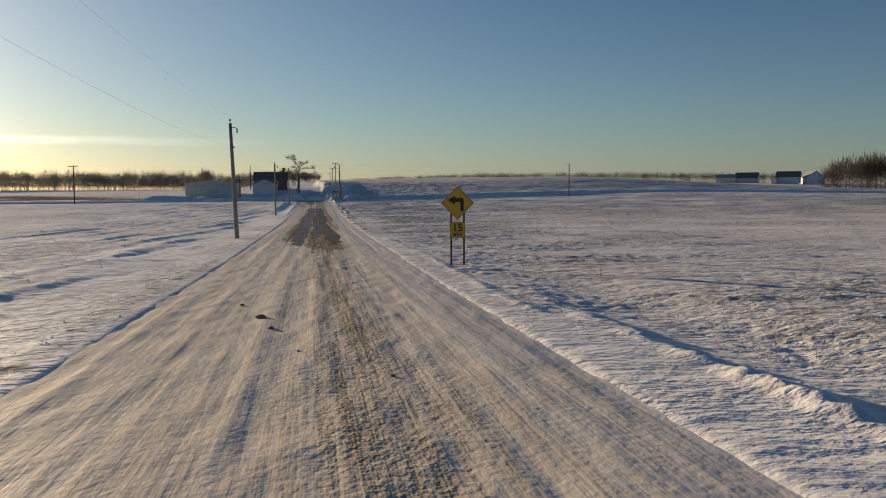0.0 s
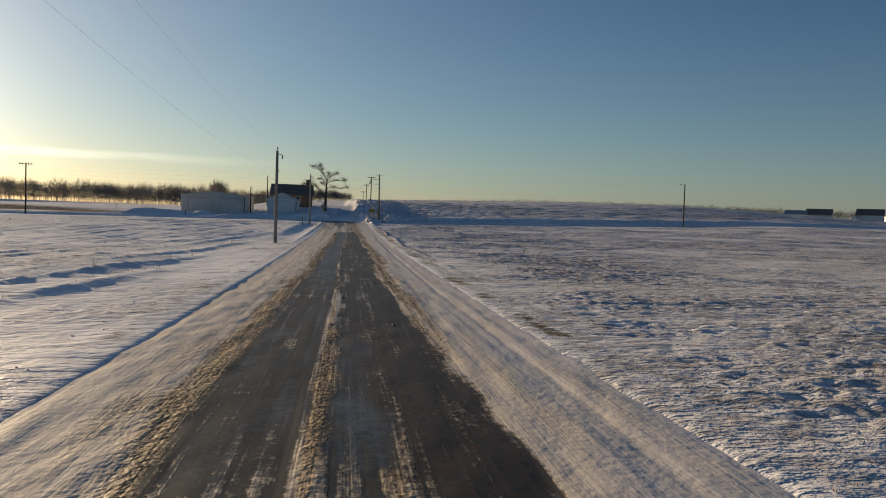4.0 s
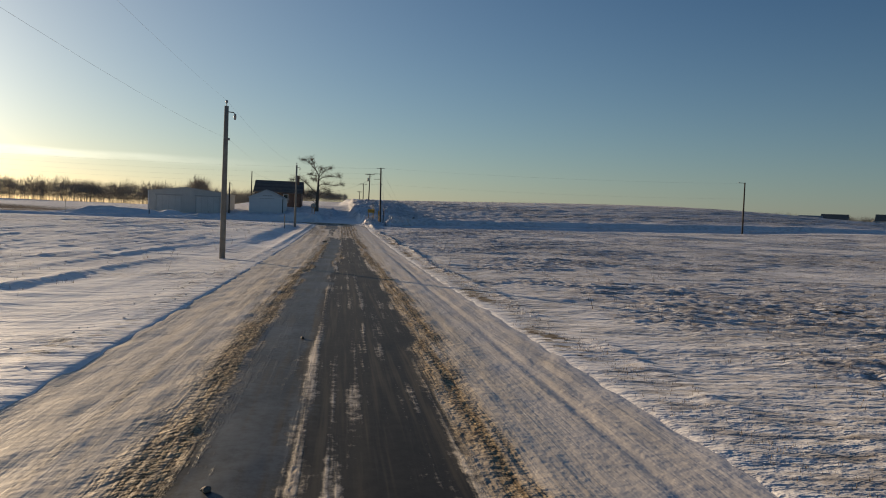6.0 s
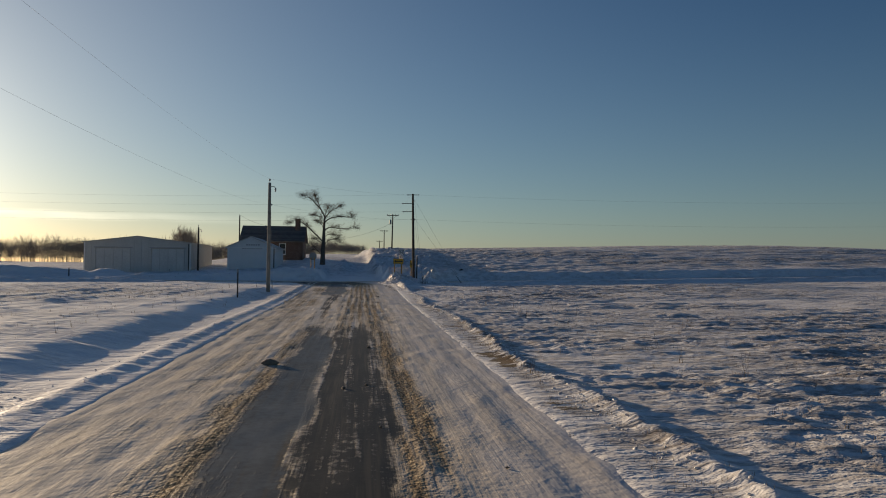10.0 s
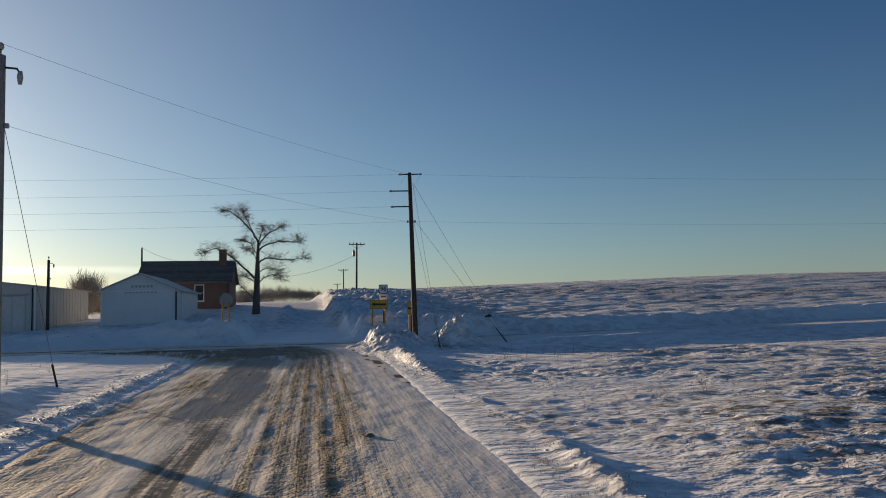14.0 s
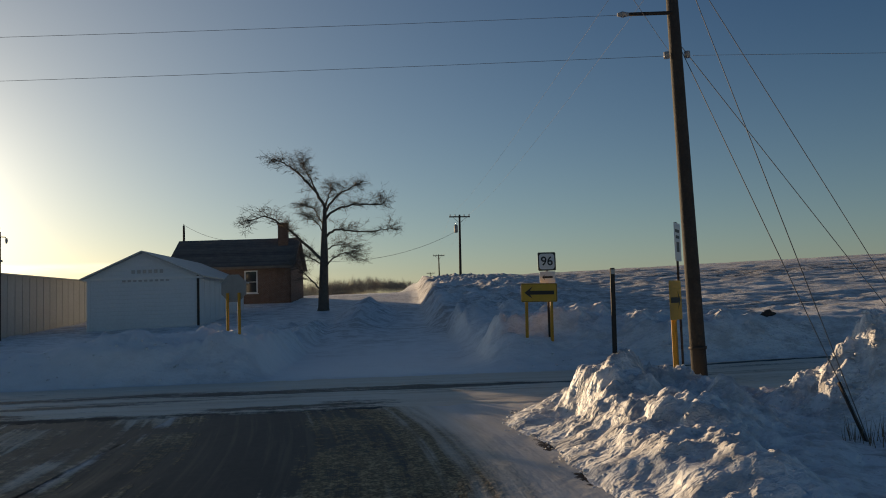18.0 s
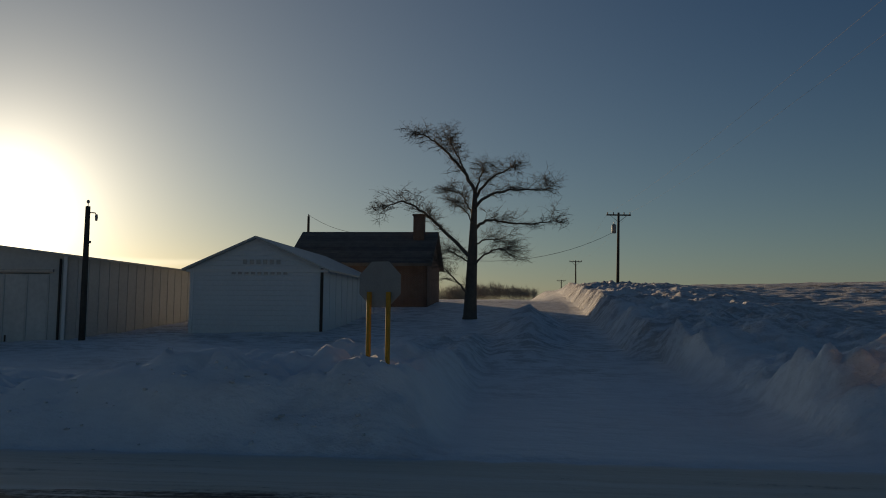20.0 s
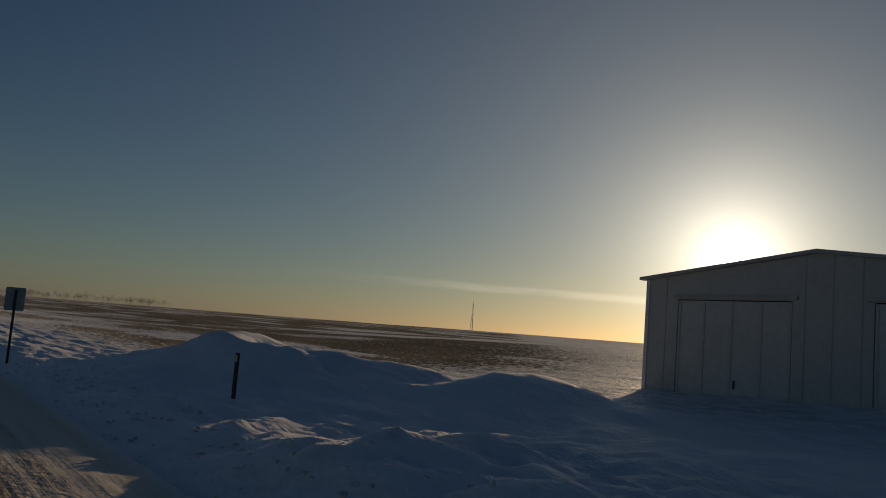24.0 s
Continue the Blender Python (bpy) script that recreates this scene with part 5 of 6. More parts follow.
def shed():
    w, d, z0, eave, peak = 6.6, 13.0, 0.2, 4.85, 6.3
    ob = thing("shed", at(-18.3, 241.6, 0), "white gabled shed with faded lettering on its gable", "shed")
    front = part("front_wall", wall_bm(0, w, z0, eave, peak, 0.16), SIDING, ob)
    for k in range(22):
        z = 1.0 + k * 0.24
        half = w / 2 if z < eave else (w / 2) * (peak - z) / (peak - eave)
        if half > 0.3:
            part("siding_board", box((2 * half - 0.1, 0.02, 0.215), (w / 2, -0.008, z), m=pose(0, 0, 0, -4)), SIDING, front)
    for k, (z, x, ww, n) in enumerate(((5.15, 3.55, 2.0, 6), (4.65, 3.45, 2.9, 9))):
        for i in range(n):
            part("lettering_bar", box((ww / n * 0.62, 0.012, 0.22), (x - ww / 2 + (i + 0.5) * ww / n, -0.045, z)), STEEL, front)
    for x in (0.05, w - 0.05):
        part("corner_trim", box((0.14, 0.05, eave - z0), (x, -0.045, (eave + z0) / 2)), DARKSTEEL if x > 1 else TRIM, front)
    ribbed_wall("side_wall", d, z0, eave, SIDING, ob, pose(w, 0, 0, 0, 0, 90), None, 1.2)
    ribbed_wall("side_wall", d, z0, eave, SIDING, ob, pose(0, d, 0, 0, 0, -90), None, 1.2)
    part("back_wall", wall_bm(0, w, z0, eave, peak, 0.16), SIDING, ob).matrix_local = pose(w, d, 0, 0, 0, 180)
    gable_roof(ob, w, d, eave, peak, METALROOF, 0.35, 0.1)
    part("frieze_board", box((w + 0.5, 0.06, 0.14), (w / 2, -0.06, eave - 0.12)), TRIM, front)


def house():
    """Brick schoolhouse; ridge along u."""
    w, d, z0, eave, peak = 10.2, 8.2, 1.6, 6.5, 9.0
    ob = thing("house", at(-19.4, 262.1, 0), "small red-brick house with dark shingle roof and brick chimney", "house")
    holes = [(2.0, 2.95, 4.2, 6.0), (6.35, 7.3, 4.2, 6.0)]
    front = part("front_wall", wall_bm(0, w, z0, eave, None, 0.25, holes), BRICK, ob)
    for h in holes:
        window_part(front, (h[0] + h[1]) / 2, (h[2] + h[3]) / 2, h[1] - h[0], h[3] - h[2])
    part("back_wall", wall_bm(0, w, z0, eave, None, 0.25), BRICK, ob).matrix_local = pose(w, d, 0, 0, 0, 180)
    for m in (pose(w, 0, 0, 0, 0, 90), pose(0, d, 0, 0, 0, -90)):
        part("gable_wall", wall_bm(0, d, z0, eave, peak, 0.25), BRICK, ob).matrix_local = m
    over, half = 0.38, d / 2
    k = (peak - eave) / half
    for sgn in (-1, 1):
        ye, ze = half + sgn * (half + over), eave - k * over
        bm = bmesh.new()
        v = [bm.verts.new(p) for x in (-over, w + over) for p in ((x, half, peak + 0.14), (x, ye, ze + 0.14), (x, ye, ze), (x, half, peak))]
        for q in ((0, 1, 2, 3), (7, 6, 5, 4), (0, 4, 5, 1), (1, 5, 6, 2), (2, 6, 7, 3), (3, 7, 4, 0)):
            bm.faces.new([v[i] for i in q])
        slope = part("roof_slope", bm, SHINGLE, ob)
        if sgn < 0:
            n, run = 16, math.hypot(half + over, peak - ze)
            tilt = math.degrees(math.atan2(peak - ze, half + over))
            for i in range(n):
                f = (i + 0.5) / n
                part("shingle_course", box((w + 2 * over - 0.02, run / n * 1.08, 0.025), (w / 2, ye + f * (half - ye), ze + 0.155 + f * (peak - ze)), m=pose(0, 0, 0, tilt - 2)), SHINGLE, slope)
    ch = part("chimney", box((0.85, 0.8, 3.4), (9.15, half - 0.9, 8.7), bevel=0.01), BRICK, ob, "square brick chimney")
    part("cap", box((0.98, 0.93, 0.14), (9.15, half - 0.9, 10.36), bevel=0.01), BRICK, ch)
    part("fascia", box((w + 2 * over, 0.05, 0.2), (w / 2, -over - 0.02, eave - k * over + 0.04)), SHINGLE, ob)


def far_building(u, s, z, w, d, h, rise, wall, roof, label, turn=0):
    """A plain farm building, its gable ends along its own y, centred on u, s."""
    ob = thing("farm_building", at(u, s, z - 0.3, turn) @ pose(-w / 2, -d / 2, 0), label, "farm building", "far farm buildings")
    part("front_wall", wall_bm(0, w, 0, h, h + rise, 0.2), wall, ob)
    part("back_wall", wall_bm(0, w, 0, h, h + rise, 0.2), wall, ob).matrix_local = pose(w, d, 0, 0, 0, 180)
    for m in (pose(w, 0, 0, 0, 0, 90), pose(0, d, 0, 0, 0, -90)):
        side = part("side_wall", wall_bm(0, d, 0, h, None, 0.2), wall, ob)
        side.matrix_local = m
        n = max(1, int(d / 4.5))
        for i in range(n):
            x = (i + 0.5) * d / n
            win = part("window", frame_bm(moved(rect(1.5, 1.6), x, h * 0.55), moved(rect(1.2, 1.3), x, h * 0.55), -0.06, 0.08), TRIM, side)
            win["label"] = "small white-framed window"
    gable_roof(ob, w, d, h, h + rise, roof, 0.4, 0.25)
    door = part("door", box((1.4, 0.08, 2.2), (w / 2, -0.05, 1.1)), TRIM, ob)
    part("handle", box((0.08, 0.08, 0.2), (w / 2 + 0.5, -0.1, 1.1)), DARKSTEEL, door)


barn()
shed()
house()


def world_us(x, y):
    c, q = math.cos(radians(10)), math.sin(radians(10))
    return (x - 1) * c + y * q, -(x - 1) * q + y * c


def build_farms():
    cream = material("cream_painted_siding", (0.72, 0.64, 0.50), 0.6, 0, 0.5, 0.08)
    for u, s, z, w, d, h, rise, wall, roof, label, turn in (
            (302, 620, 8.4, 4.4, 6, 3.2, 1.8, SIDING, SHINGLE, "small white gabled far farm shed", -28),
            (330, 608, 7.9, 10, 15, 4.2, 2.6, cream, METALROOF, "cream far farm building with pale roof", 58),
            (344, 601, 7.9, 12, 17, 4.2, 4.0, BARNWALL, SHINGLE, "dark-roofed grey far farm barn", 52),
            (334, 546, 6.6, 4.2, 6, 3.4, 1.8, SIDING, SHINGLE, "small white gabled far outbuilding", -30),
            (345, 545, 6.8, 9, 16, 5.2, 3.8, SIDING, SHINGLE, "white far farmhouse with dark roof", 50),
            (361, 541, 6.2, 13, 14, 5.4, 4.6, SIDING, METALROOF, "large white far barn with pale roof", -10)):
        far_building(u, s, z, w, d, h, rise, wall, roof, label, turn)
    utility_pole(222.7, 307.5, height(222.7, 307.5) + 10.5, "far wooden pole beside the bare grove", "plain")


build_farms()

# ---- trees ----


def limb_tree():
    """The spreading bare tree beside the house: a few drawn limbs, then random twigs in flat fans."""
    rng = random.Random(5)
    u, s = -5.3, 250.9
    z0 = 2.38
    ob = thing("tree", at(u, s, z0 - 0.1), "large bare spreading tree with flat-topped branches", "tree")
    def bend(pts, depth):
        """Rounds a limb's line and lets it wander, out to a depth."""
        for _ in range(2 if len(pts) > 2 else 0):
            cut = [pts[0]]
            for (x0, y0), (x1, y1) in zip(pts, pts[1:]):
                cut += [(0.75 * x0 + 0.25 * x1, 0.75 * y0 + 0.25 * y1), (0.25 * x0 + 0.75 * x1, 0.25 * y0 + 0.75 * y1)]
            pts = cut + [pts[-1]]
        pts = [(x + rng.uniform(-0.05, 0.05), y + rng.uniform(-0.05, 0.05)) if 0 < i < len(pts) - 1 else (x, y) for i, (x, y) in enumerate(pts)]
        n = len(pts)
        return [Vector((x, depth * i / max(1, n - 1), y)) for i, (x, y) in enumerate(pts)]

    trunk = [Vector((x, 0, z)) for x, z in ((0, -0.3), (0.04, 0.4), (0.08, 1.9), (0.17, 4.3), (0.21, 6.0), (0.29, 7.65))]
    part("trunk", tube(trunk, [0.56, 0.41, 0.35, 0.28, 0.20, 0.13], sides=12), BARK, ob)
    # side and height of each limb's bends, its thickness and its depth
    limbs = [
        ([(0.3, 7.6), (-0.3, 8.8), (-1.1, 9.7), (-1.9, 10.5), (-2.8, 10.9)], 0.15, -1.0),
        ([(-0.3, 8.8), (-0.8, 9.9), (-1.2, 10.6), (-1.4, 11.1)], 0.08, 0.8),
        ([(0.3, 7.6), (0.5, 8.6), (0.7, 9.2)], 0.11, 0.9),
        ([(0.3, 7.4), (1.0, 8.5), (1.8, 9.1), (2.6, 9.5)], 0.12, 1.4),
        ([(0.2, 6.7), (1.1, 7.4), (2.5, 7.7), (4.5, 7.6)], 0.13, -1.2),
        ([(0.2, 5.4), (0.8, 6.0), (1.4, 6.1), (2.8, 5.8), (5.0, 6.1)], 0.13, 1.0),
        ([(0.1, 3.8), (-1.0, 4.8), (-1.9, 5.7), (-2.8, 6.5), (-3.8, 7.1), (-4.8, 6.7)], 0.15, -0.8),
        ([(0.1, 4.5), (1.1, 5.0), (2.3, 4.8)], 0.08, 1.3),
        ([(0.2, 3.3), (1.0, 4.0), (1.9, 4.3), (2.4, 3.8)], 0.08, -1.5),
        ([(0.0, 3.5), (-0.7, 4.0), (-1.4, 4.3)], 0.07, 1.6),
        ([(0.0, 1.5), (-0.8, 2.5), (-1.7, 3.3)], 0.09, -1.0),
        ([(0.2, 6.4), (-0.3, 7.1), (-0.6, 7.8), (-1.5, 8.0)], 0.08, 1.2),
        ([(0.2, 5.8), (-0.2, 6.5), (-0.8, 6.8)], 0.06, -1.2)]
    crown = bmesh.new()

    def twig(p, d, length, r, depth):
        pts, q, v = [p], p.copy(), d.normalized()
        n = 4
        for _ in range(n):
            v = (v + Vector((rng.uniform(-.5, .5), rng.uniform(-.5, .5), rng.uniform(-.36, .36)))).normalized()
            q = q + v * length / n
            pts.append(q.copy())
        tube(pts, [r * 0.8, r * 0.72, r * 0.64, r * 0.52, r * 0.35], crown, 3, False)
        if depth <= 0:
            return
        for _ in range(rng.randint(4, 6)):
            i = rng.randint(1, n)
            side = Vector((rng.uniform(-1.1, 1.1), rng.uniform(-1.1, 1.1), rng.uniform(-0.22, 0.3)))
            twig(pts[i], v * 0.55 + side, length * rng.uniform(0.5, 0.8), max(r * 0.62, 0.006), depth - 1)

    for pts, r, dep in limbs:
        line = bend(pts, dep * 1.3)
        n = len(line)
        part("limb", tube(line, [0.85 * r * (1 - 0.8 * i / (n - 1)) for i in range(n)], sides=8), BARK, ob)
        total = 4 + 5 * len(pts)
        for c in range(total):
            f = (0.3 + 0.7 * c / total) * (n - 1)
            i0 = min(int(f), n - 2)
            a, b = line[i0], line[i0 + 1]
            q = a.lerp(b, f - i0)
            d = (b - a).normalized() * 0.9 + Vector((rng.uniform(-.8, .8), rng.uniform(-1.2, 1.2), rng.uniform(-0.15, 0.5)))
            twig(q, d, rng.uniform(0.5, 1.05), max(0.017, r * 0.16), 2)
        for c in range(6):
            d = (line[-1] - line[-2]).normalized() * 0.7 + Vector((rng.uniform(-.7, .7), rng.uniform(-.8, .8), rng.uniform(-.25, .35)))
            twig(line[-1], d, rng.uniform(0.5, 0.95), max(0.017, r * 0.16), 2)
    part("crown", crown, BARK, ob, "many fine bare twigs")


limb_tree()


def bare_crowns(name, spots, label, seed, mat=WOODS, twigs=60):
    """Far woods: for each spot a stem and a rounded brush of thin twigs, in one mesh."""
    rng = np.random.default_rng(seed)
    verts, faces = [], []
    base = 0
    for u, s, z, h, w in spots:
        stem = 0.006 * h + 0.03
        verts.append(np.array([(u + stem * math.cos(k * 2.1), s + stem * math.sin(k * 2.1), z - 0.5) for k in range(3)] + [(u, s, z + h * 0.55)]))
        faces.append(np.array([(0, 1, 3), (1, 2, 3), (2, 0, 3)]) + base)
        base += 4
        # tips lie through an egg-shaped crown, denser towards its skin; each short twig springs from nearer its heart
        a = rng.uniform(0, 2 * math.pi, twigs)
        up = rng.uniform(-1.0, 1.0, twigs)
        rad = rng.uniform(0.15, 1.0, twigs) ** 0.5 * (1 + 0.18 * np.sin(3 * a + 5 * up + base))
        flat = np.sqrt(1 - up * up) * rad * w * h * 0.34
        t = np.clip(0.56 + 0.44 * up * rad, 0.02, 1.08)
        tip = np.stack([u + flat * np.cos(a), s + flat * np.sin(a), z + h * t], 1)
        pull = rng.uniform(0.2, 0.45, twigs)
        drift = rng.normal(0, 0.03 * h, (twigs, 3))
        heart = np.array([(u, s, z + 0.34 * h)])
        foot = tip + (heart - tip) * pull[:, None] + drift
        foot[:, 2] = np.maximum(foot[:, 2], z)
        wd = rng.uniform(0.022, 0.062, twigs) * (0.6 + h / 14)
        nx = np.stack([-np.sin(a) * wd, np.cos(a) * wd, 0 * a], 1)
        nz = np.stack([np.cos(a) * wd, np.sin(a) * wd, 0 * a], 1)
        v = np.stack([foot + nx, foot - nx, foot + nz, tip], 1).reshape(-1, 3)
        q = np.array([(0, 1, 3), (1, 2, 3), (2, 0, 3)])
        f = (q[None] + 4 * np.arange(twigs)[:, None, None]).reshape(-1, 3) + base
        verts.append(v)
        faces.append(f)
        base += len(v)
    me = bpy.data.meshes.new(name)
    me.from_pydata(np.concatenate(verts).tolist(), [], np.concatenate(faces).tolist())
    me.materials.append(mat)
    ob = new(name, me)
    ob.matrix_world = FRAME
    return tagged(ob, label, "woods", kind="stuff")


def heights(us, ss):
    return terrain(np.array(us), np.array(ss))


def scatter(rng, n, place, size):
    """Spots (u, s, ground, height, width) from a placing rule and a sizing rule."""
    at_us = [place(rng) for _ in range(n)]
    zs = heights([p[0] for p in at_us], [p[1] for p in at_us])
    return [(p[0], p[1], float(z), *size(rng, (p[0], p[1], float(z)))) for p, z in zip(at_us, zs)]


def build_woods():
    rng = random.Random(9)

    def belt(r):
        u = r.uniform(-262, 2.5)
        return u, 540 + 0.06 * u + r.uniform(0, 40)

    def belt_size(r, p):
        clump = 1 + 0.22 * float(fbm(np.array([p[0] / 22]), np.array([0.0]), 2, 77)[0])
        top = 17.2 - 2.2 * float(sstep(p[0], -20, 2))
        return (top - p[2]) * r.uniform(0.62, 1.06) * (0.6 + 0.4 * clump) * (1.22 if r.random() < 0.03 else 1), r.uniform(0.9, 1.4)

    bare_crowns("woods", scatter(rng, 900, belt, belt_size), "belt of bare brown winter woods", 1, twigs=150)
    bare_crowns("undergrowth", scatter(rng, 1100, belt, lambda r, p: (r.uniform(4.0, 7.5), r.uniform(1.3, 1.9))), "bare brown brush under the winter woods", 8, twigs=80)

    def far(r):
        u = r.uniform(20, 560)
        return u, 860 - 0.12 * u + r.uniform(0, 30)

    bare_crowns("far_woods", scatter(rng, 1500, far, lambda r, p: (r.uniform(7, 12) * (0.40 + 0.75 * min(1, p[0] / 190)), r.uniform(1.2, 1.8))),
                "thin far belt of bare woods", 2, WOODS_DARK, 60)

    def grove(r):
        k = abs(r.gauss(0, 0.55))
        s = 318 + r.uniform(0, 46) - 34 * k
        return 219 + 120 * k + 0.75 * (s - 318) + r.uniform(-4, 4), s

    bare_crowns("grove", scatter(rng, 150, grove, lambda r, p: ((r.uniform(9, 14) + min(7.0, (p[0] - 210) * 0.16)) * (0.45 + 0.55 * float(sstep(p[0], 214, 246))), r.uniform(0.9, 1.3))), "tall bare grove beside the far field", 3, WOODS_DARK, 220)
    bare_crowns("undergrowth", scatter(rng, 130, grove, lambda r, p: (r.uniform(3.0, 5.5), r.uniform(1.3, 1.9))), "bare brush under the far grove", 9, WOODS_DARK, 120)
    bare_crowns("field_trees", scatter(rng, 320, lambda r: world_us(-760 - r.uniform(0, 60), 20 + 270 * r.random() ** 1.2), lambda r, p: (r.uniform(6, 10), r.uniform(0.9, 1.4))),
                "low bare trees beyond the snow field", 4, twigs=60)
    bare_crowns("thicket", scatter(rng, 9, lambda r: (-43.0 + r.uniform(-2.0, 2.0), 330 + r.uniform(-1.6, 1.6)), lambda r, p: ((12.8 - p[2]) * r.uniform(0.8, 1.0), 1.1)),
                "small round thicket of bare trees", 6, twigs=420)


build_woods()

# ---- loose snow, weeds and litter ----


def clods(name, n, place, size, label, seed, on_heap=False):
    """Broken lumps of ploughed snow, in one mesh."""
    rng = random.Random(seed)
    ico = bmesh.new()
    bmesh.ops.create_icosphere(ico, subdivisions=1, radius=0.8)
    unit = [tuple(v.co) for v in ico.verts]
    tri = [tuple(v.index for v in f.verts) for f in ico.faces]
    ico.free()
    spots = [place(rng) for _ in range(n)]
    zs = heights([p[0] for p in spots], [p[1] for p in spots])
    if on_heap:
        zs = heap_surface(np.array([p[0] for p in spots]), np.array([p[1] for p in spots]))[0]
    verts, faces = [], []
    for (u, s), z in zip(spots, zs):
        r = size(rng)
        a, k = rng.uniform(0, 6.28), len(verts)
        ca, sa = math.cos(a), math.sin(a)
        sx, sy, sz = r * rng.uniform(0.6, 1.4), r * rng.uniform(0.6, 1.4), r * rng.uniform(0.3, 0.7)
        for x, y, h in unit:
            k2 = rng.uniform(0.55, 1.3)
            x, y, h = x * sx * k2, y * sy * k2, h * sz * k2
            verts.append((u + ca * x - sa * y, s + sa * x + ca * y, float(z) + h + 0.2 * r))
        faces += [tuple(i + k for i in f) for f in tri]
    me = bpy.data.meshes.new(name)
    me.from_pydata(verts, [], faces)
    me.polygons.foreach_set("use_smooth", np.ones(len(faces), bool))
    at_ = me.attributes.new("crust", "FLOAT", "POINT")
    at_.data.foreach_set("value", np.full(len(verts), 0.8, np.float32))
    me.materials.append(SNOW)
    ob = new(name, me)
    ob.matrix_world = FRAME
    tagged(ob, label, "snow", kind="stuff")


def build_clods():
    clods("snow_lumps", 800, lambda r: (4.75 + r.gauss(0, 0.2), r.uniform(96, 202)), lambda r: r.uniform(0.015, 0.045), "broken lumps of ploughed snow along the road edge", 11)
    clods("snow_lumps", 300, lambda r: (r.gauss(5.7, 0.6), r.uniform(-2, 100)), lambda r: r.uniform(0.008, 0.022), "scattered lumps of crusted snow beside the road", 12)
    clods("snow_lumps", 500, lambda r: (r.gauss(-4.7, 0.4), r.uniform(0, 196)), lambda r: r.uniform(0.012, 0.04), "lumps of snow on the low road berm", 13)
    clods("snow_chunks", 2400, lambda r: (lambda s: (4.75 - 0.105 * (s - 190) + r.gauss(0, 0.42), s))(r.uniform(190, 209.3)), lambda r: r.uniform(0.010, 0.034) * (2.2 if r.random() < 0.05 else 1), "heap of broken ploughed snow chunks", 14, True)
    clods("snow_chunks", 420, lambda r: (7.8 + r.gauss(0, 0.9), 205.1 + r.gauss(0, 0.6)), lambda r: r.uniform(0.02, 0.075), "mound of broken snow chunks beside the guy wire", 15, True)
    clods("snow_chunks", 900, lambda r: (r.choice((r.uniform(-46, -4.5), r.uniform(4, 60))), 217.6 + r.gauss(0, 0.5)), lambda r: r.uniform(0.025, 0.075), "snow chunks thrown along the far bank", 16)
    clods("snow_lumps", 700, lambda r: (lambda s: (-4.35 - float(flare(s)) + r.gauss(0, 0.35), s))(r.uniform(176, 207.5)), lambda r: r.uniform(0.015, 0.06), "broken slushy lumps on the berm of the corner", 18)
    clods("road_crumbs", 1600, lambda r: (r.gauss(0.6, 1.2), r.uniform(0, 208)), lambda r: r.uniform(0.008, 0.03), "crumbs of ice and slush on the road", 17)


def weeds(name, n, place, size, label, seed):
    """Dry stalks that stand out of the snow: three thin blades a tuft."""
    rng = random.Random(seed)
    spots = [place(rng) for _ in range(n)]
    zs = heights([p[0] for p in spots], [p[1] for p in spots])
    verts, faces = [], []
    for (u, s), z in zip(spots, zs):
        for _ in range(rng.randint(2, 4)):
            h, a, k = size(rng), rng.uniform(0, 6.28), len(verts)
            du, ds, w = rng.uniform(-.3, .3) * h, rng.uniform(-.3, .3) * h, rng.uniform(0.004, 0.009)
            x, y = u + rng.uniform(-.06, .06), s + rng.uniform(-.06, .06)
            for b in range(3):
                verts.append((x + w * math.cos(a + b * 2.1), y + w * math.sin(a + b * 2.1), float(z) - 0.05))
            verts.append((x + du, y + ds, float(z) + h))
            faces += [(k, k + 1, k + 3), (k + 1, k + 2, k + 3), (k + 2, k, k + 3)]
    me = bpy.data.meshes.new(name)
    me.from_pydata(verts, [], faces)
    me.materials.append(STALK)
    ob = new(name, me)
    ob.matrix_world = FRAME
    tagged(ob, label, "dry weeds", kind="stuff")


build_clods()
weeds("field_stubble", 2600, lambda r: (6.5 + abs(r.gauss(0, 14)), r.uniform(0, 200)), lambda r: r.uniform(0.04, 0.14), "short dry stubble poking through the snow", 21)
weeds("field_stubble", 2600, lambda r: (-8.0 - abs(r.gauss(0, 16)), r.uniform(0, 200)), lambda r: r.uniform(0.04, 0.16), "short dry stubble poking through the snow", 22)
weeds("field_stubble", 9000, lambda r: (7.0 + 62 * r.random() ** 1.1, r.uniform(30, 196)), lambda r: r.uniform(0.03, 0.09), "thin dead stubble tips through the crusted snow", 26)
weeds("dry_weeds", 90, lambda r: (r.choice((r.gauss(-8, 1.5), r.gauss(8.5, 2.0))), r.uniform(20, 204)), lambda r: r.uniform(0.25, 0.6), "tall dry weed stalks standing in the snow", 23)

weeds("verge_grass", 2600, lambda r: (4.45 + r.gauss(0, 0.28), r.uniform(58, 178)), lambda r: r.uniform(0.02, 0.06), "short dead grass along the road verge", 25)
weeds("dry_weeds", 26, lambda r: (6.98 + r.gauss(0, 0.22), 203.2 + r.gauss(0, 0.16)), lambda r: r.uniform(0.2, 0.42), "tuft of dry weeds round the guy wire's foot", 24)


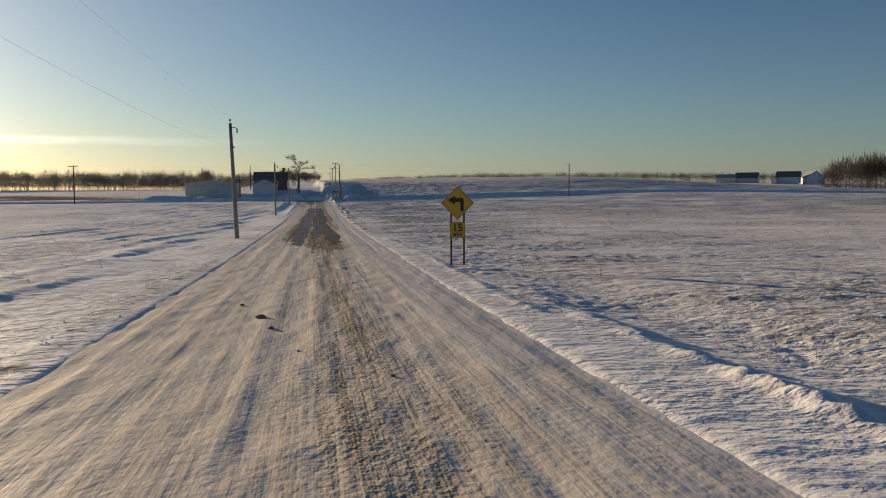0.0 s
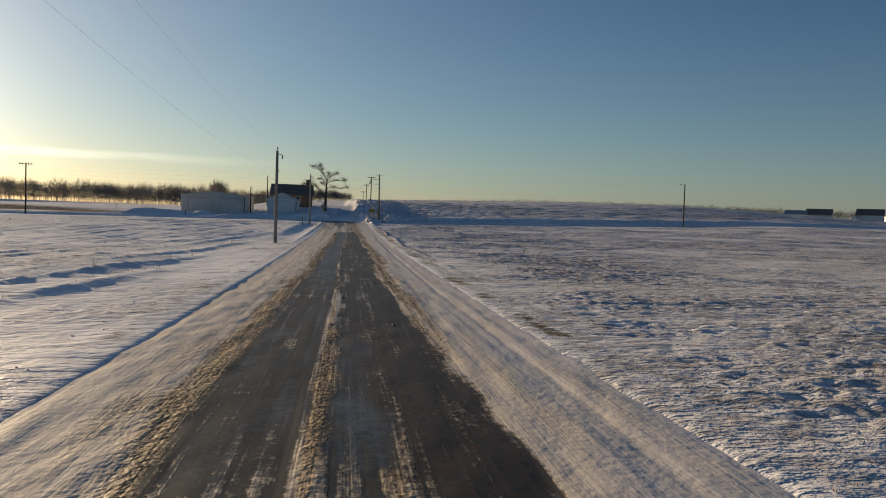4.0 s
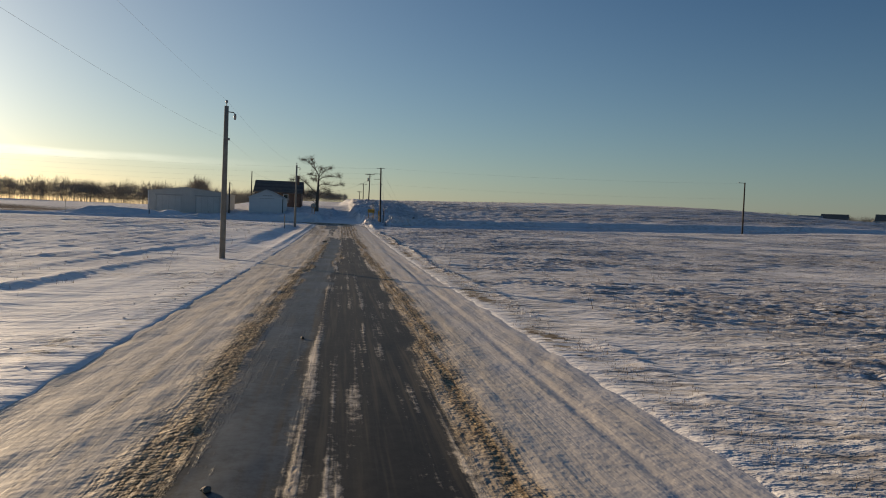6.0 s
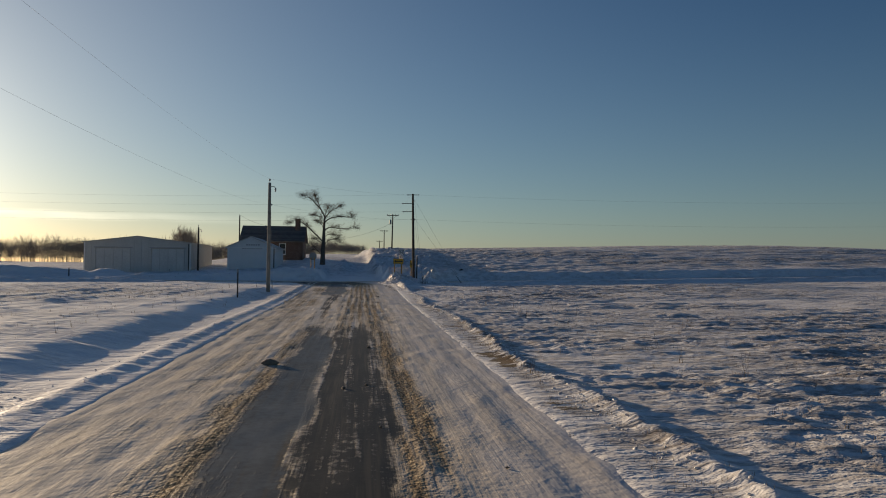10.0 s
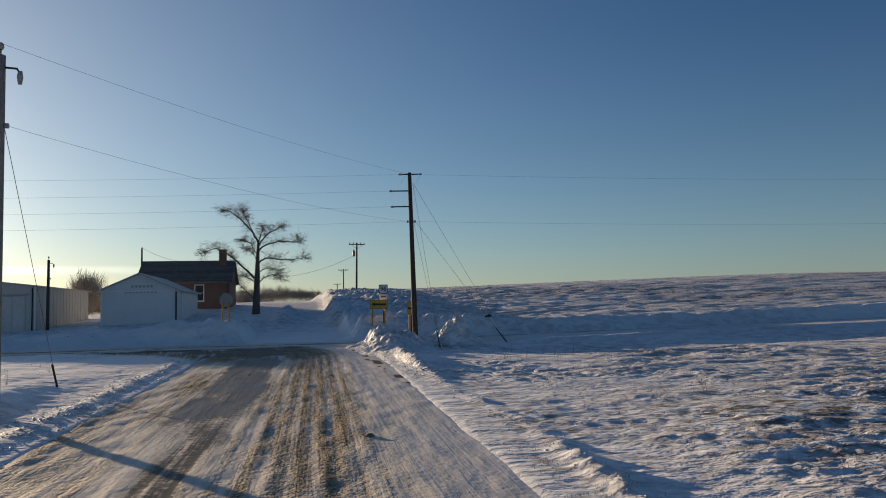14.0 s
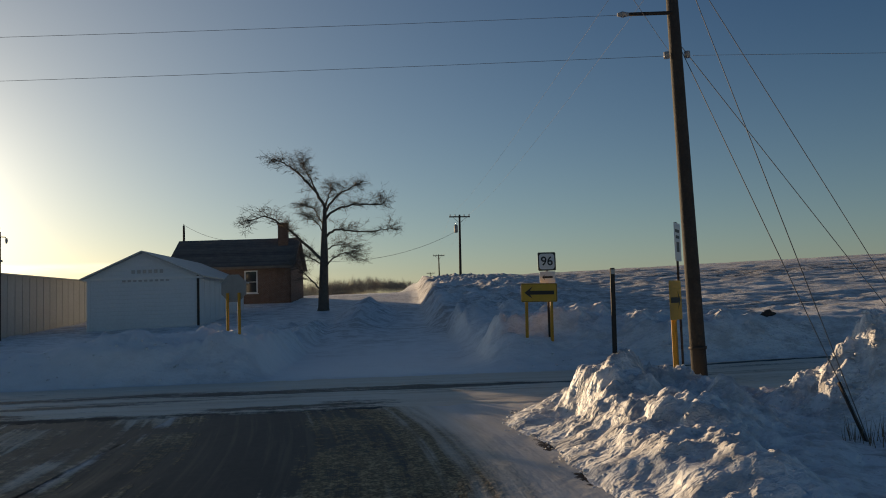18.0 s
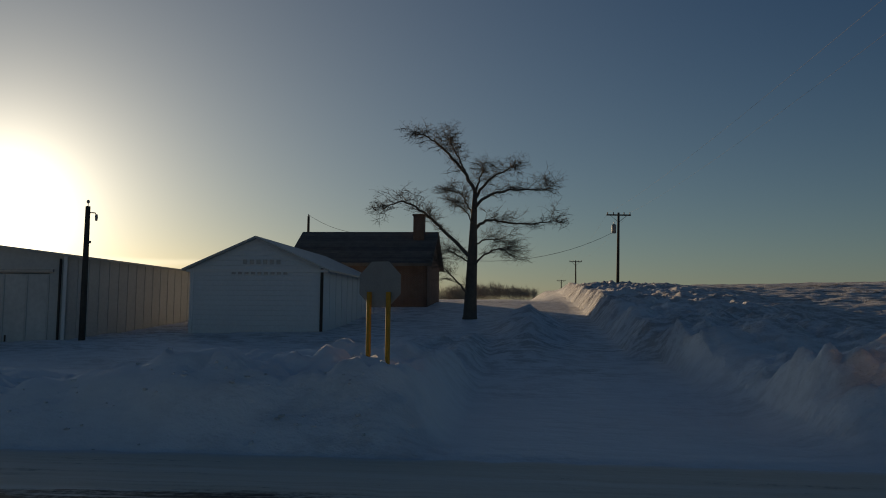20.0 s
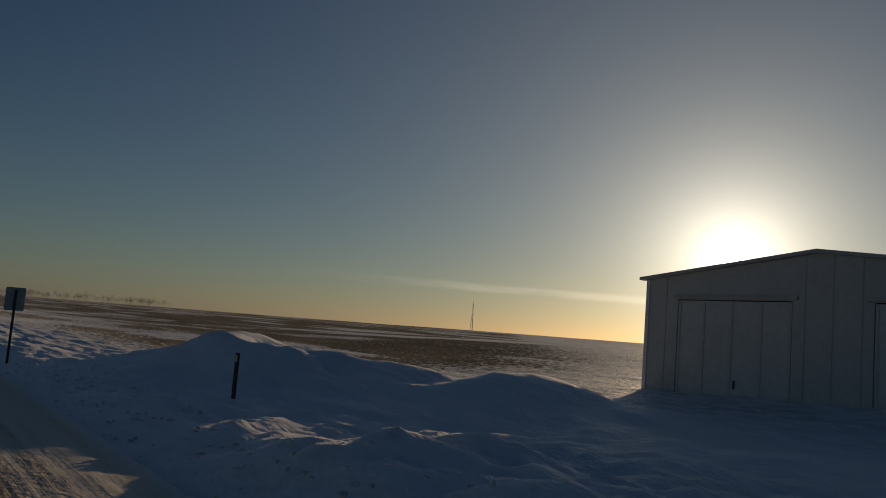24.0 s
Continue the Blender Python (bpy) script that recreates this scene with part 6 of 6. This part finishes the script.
def dark_bundle():
    """A dark frozen clod of turf lying on the far bank."""
    u, s = 12.6, 218.7
    bm = bmesh.new()
    rng = random.Random(4)
    for dx, dz, r in ((0, 0.12, 0.32), (0.28, 0.1, 0.2), (-0.25, 0.05, 0.22)):
        made = bmesh.ops.create_icosphere(bm, subdivisions=2, radius=r, matrix=pose(dx, 0, dz))
        for v in made["verts"]:
            v.co = v.co + Vector((rng.uniform(-.05, .05), rng.uniform(-.05, .05), rng.uniform(-.04, .04)))
    ob = part("frozen_clod", bm, DARKSTEEL)
    ob.matrix_world = at(u, s, height(u, s)) @ Matrix.Diagonal((0.55, 0.55, 0.6, 1))
    tagged(ob, "dark frozen clod lying on the snow bank", "clod")


dark_bundle()


def lattice_tower():
    """A far three-legged lattice tower on the horizon."""
    u, s = world_us(-1200, 805)
    z0, h = height(u, s), 46.0
    ob = thing("radio_tower", at(u, s, z0), "thin grey far lattice tower on the horizon", "tower")

    def leg(k, f):
        r = 2.2 * (1 - f) + 0.35
        return Vector((r * math.cos(k * 2.094), r * math.sin(k * 2.094), h * f))

    for k in range(3):
        part("leg", tube([leg(k, 0), leg(k, 1)], 0.22, sides=6), STEEL, ob)
    for i in range(10):
        for k in range(3):
            part("brace", tube([leg(k, i / 10), leg((k + 1) % 3, (i + 1) / 10)], 0.12, sides=4), STEEL, ob)
    part("mast", tube([(0, 0, h), (0, 0, h + 5)], 0.1, sides=5), STEEL, ob)


def road_clods():
    """Dark frozen lumps that lie on the road."""
    rng = random.Random(31)
    mesh = None
    spots = [(-1.32, 143.4, 0.17), (0.99, 147.0, 0.07), (-1.11, 16.2, 0.10), (-0.83, 14.6, 0.07), (-1.69, 18.5, 0.05), (1.93, 179.3, 0.09)]
    spots += [(rng.gauss(0.3, 1.3), rng.uniform(4, 200), rng.uniform(0.02, 0.05)) for _ in range(40)]
    for u, s, r in spots:
        if mesh is None:
            bm = bmesh.new()
            made = bmesh.ops.create_icosphere(bm, subdivisions=2, radius=1.0)
            for v in made["verts"]:
                v.co = Vector((v.co.x * (1 + 0.3 * math.sin(5 * v.co.y)), v.co.y * 0.8, v.co.z * 0.55)) * (1 + 0.2 * noise.noise(v.co * 2.3))
            ob = part("frozen_slush_lump", bm, MUD)
            mesh = ob.data
        else:
            ob = new("frozen_slush_lump", mesh)
        z = float(terrain(np.array([u]), np.array([s]), False)[0])
        ob.matrix_world = at(u, s, z + 0.2 * r, rng.uniform(0, 360)) @ Matrix.Diagonal((r, r, r, 1))
        tagged(ob, "brown block of frozen slush on the road" if r > 0.12 else "small brown lump of frozen slush on the road", "slush lump", "slush lumps on the road")


MUD = material("brown_frozen_slush", (0.21, 0.165, 0.12), 0.8, 0, 3, 0.3)
lattice_tower()
road_clods()
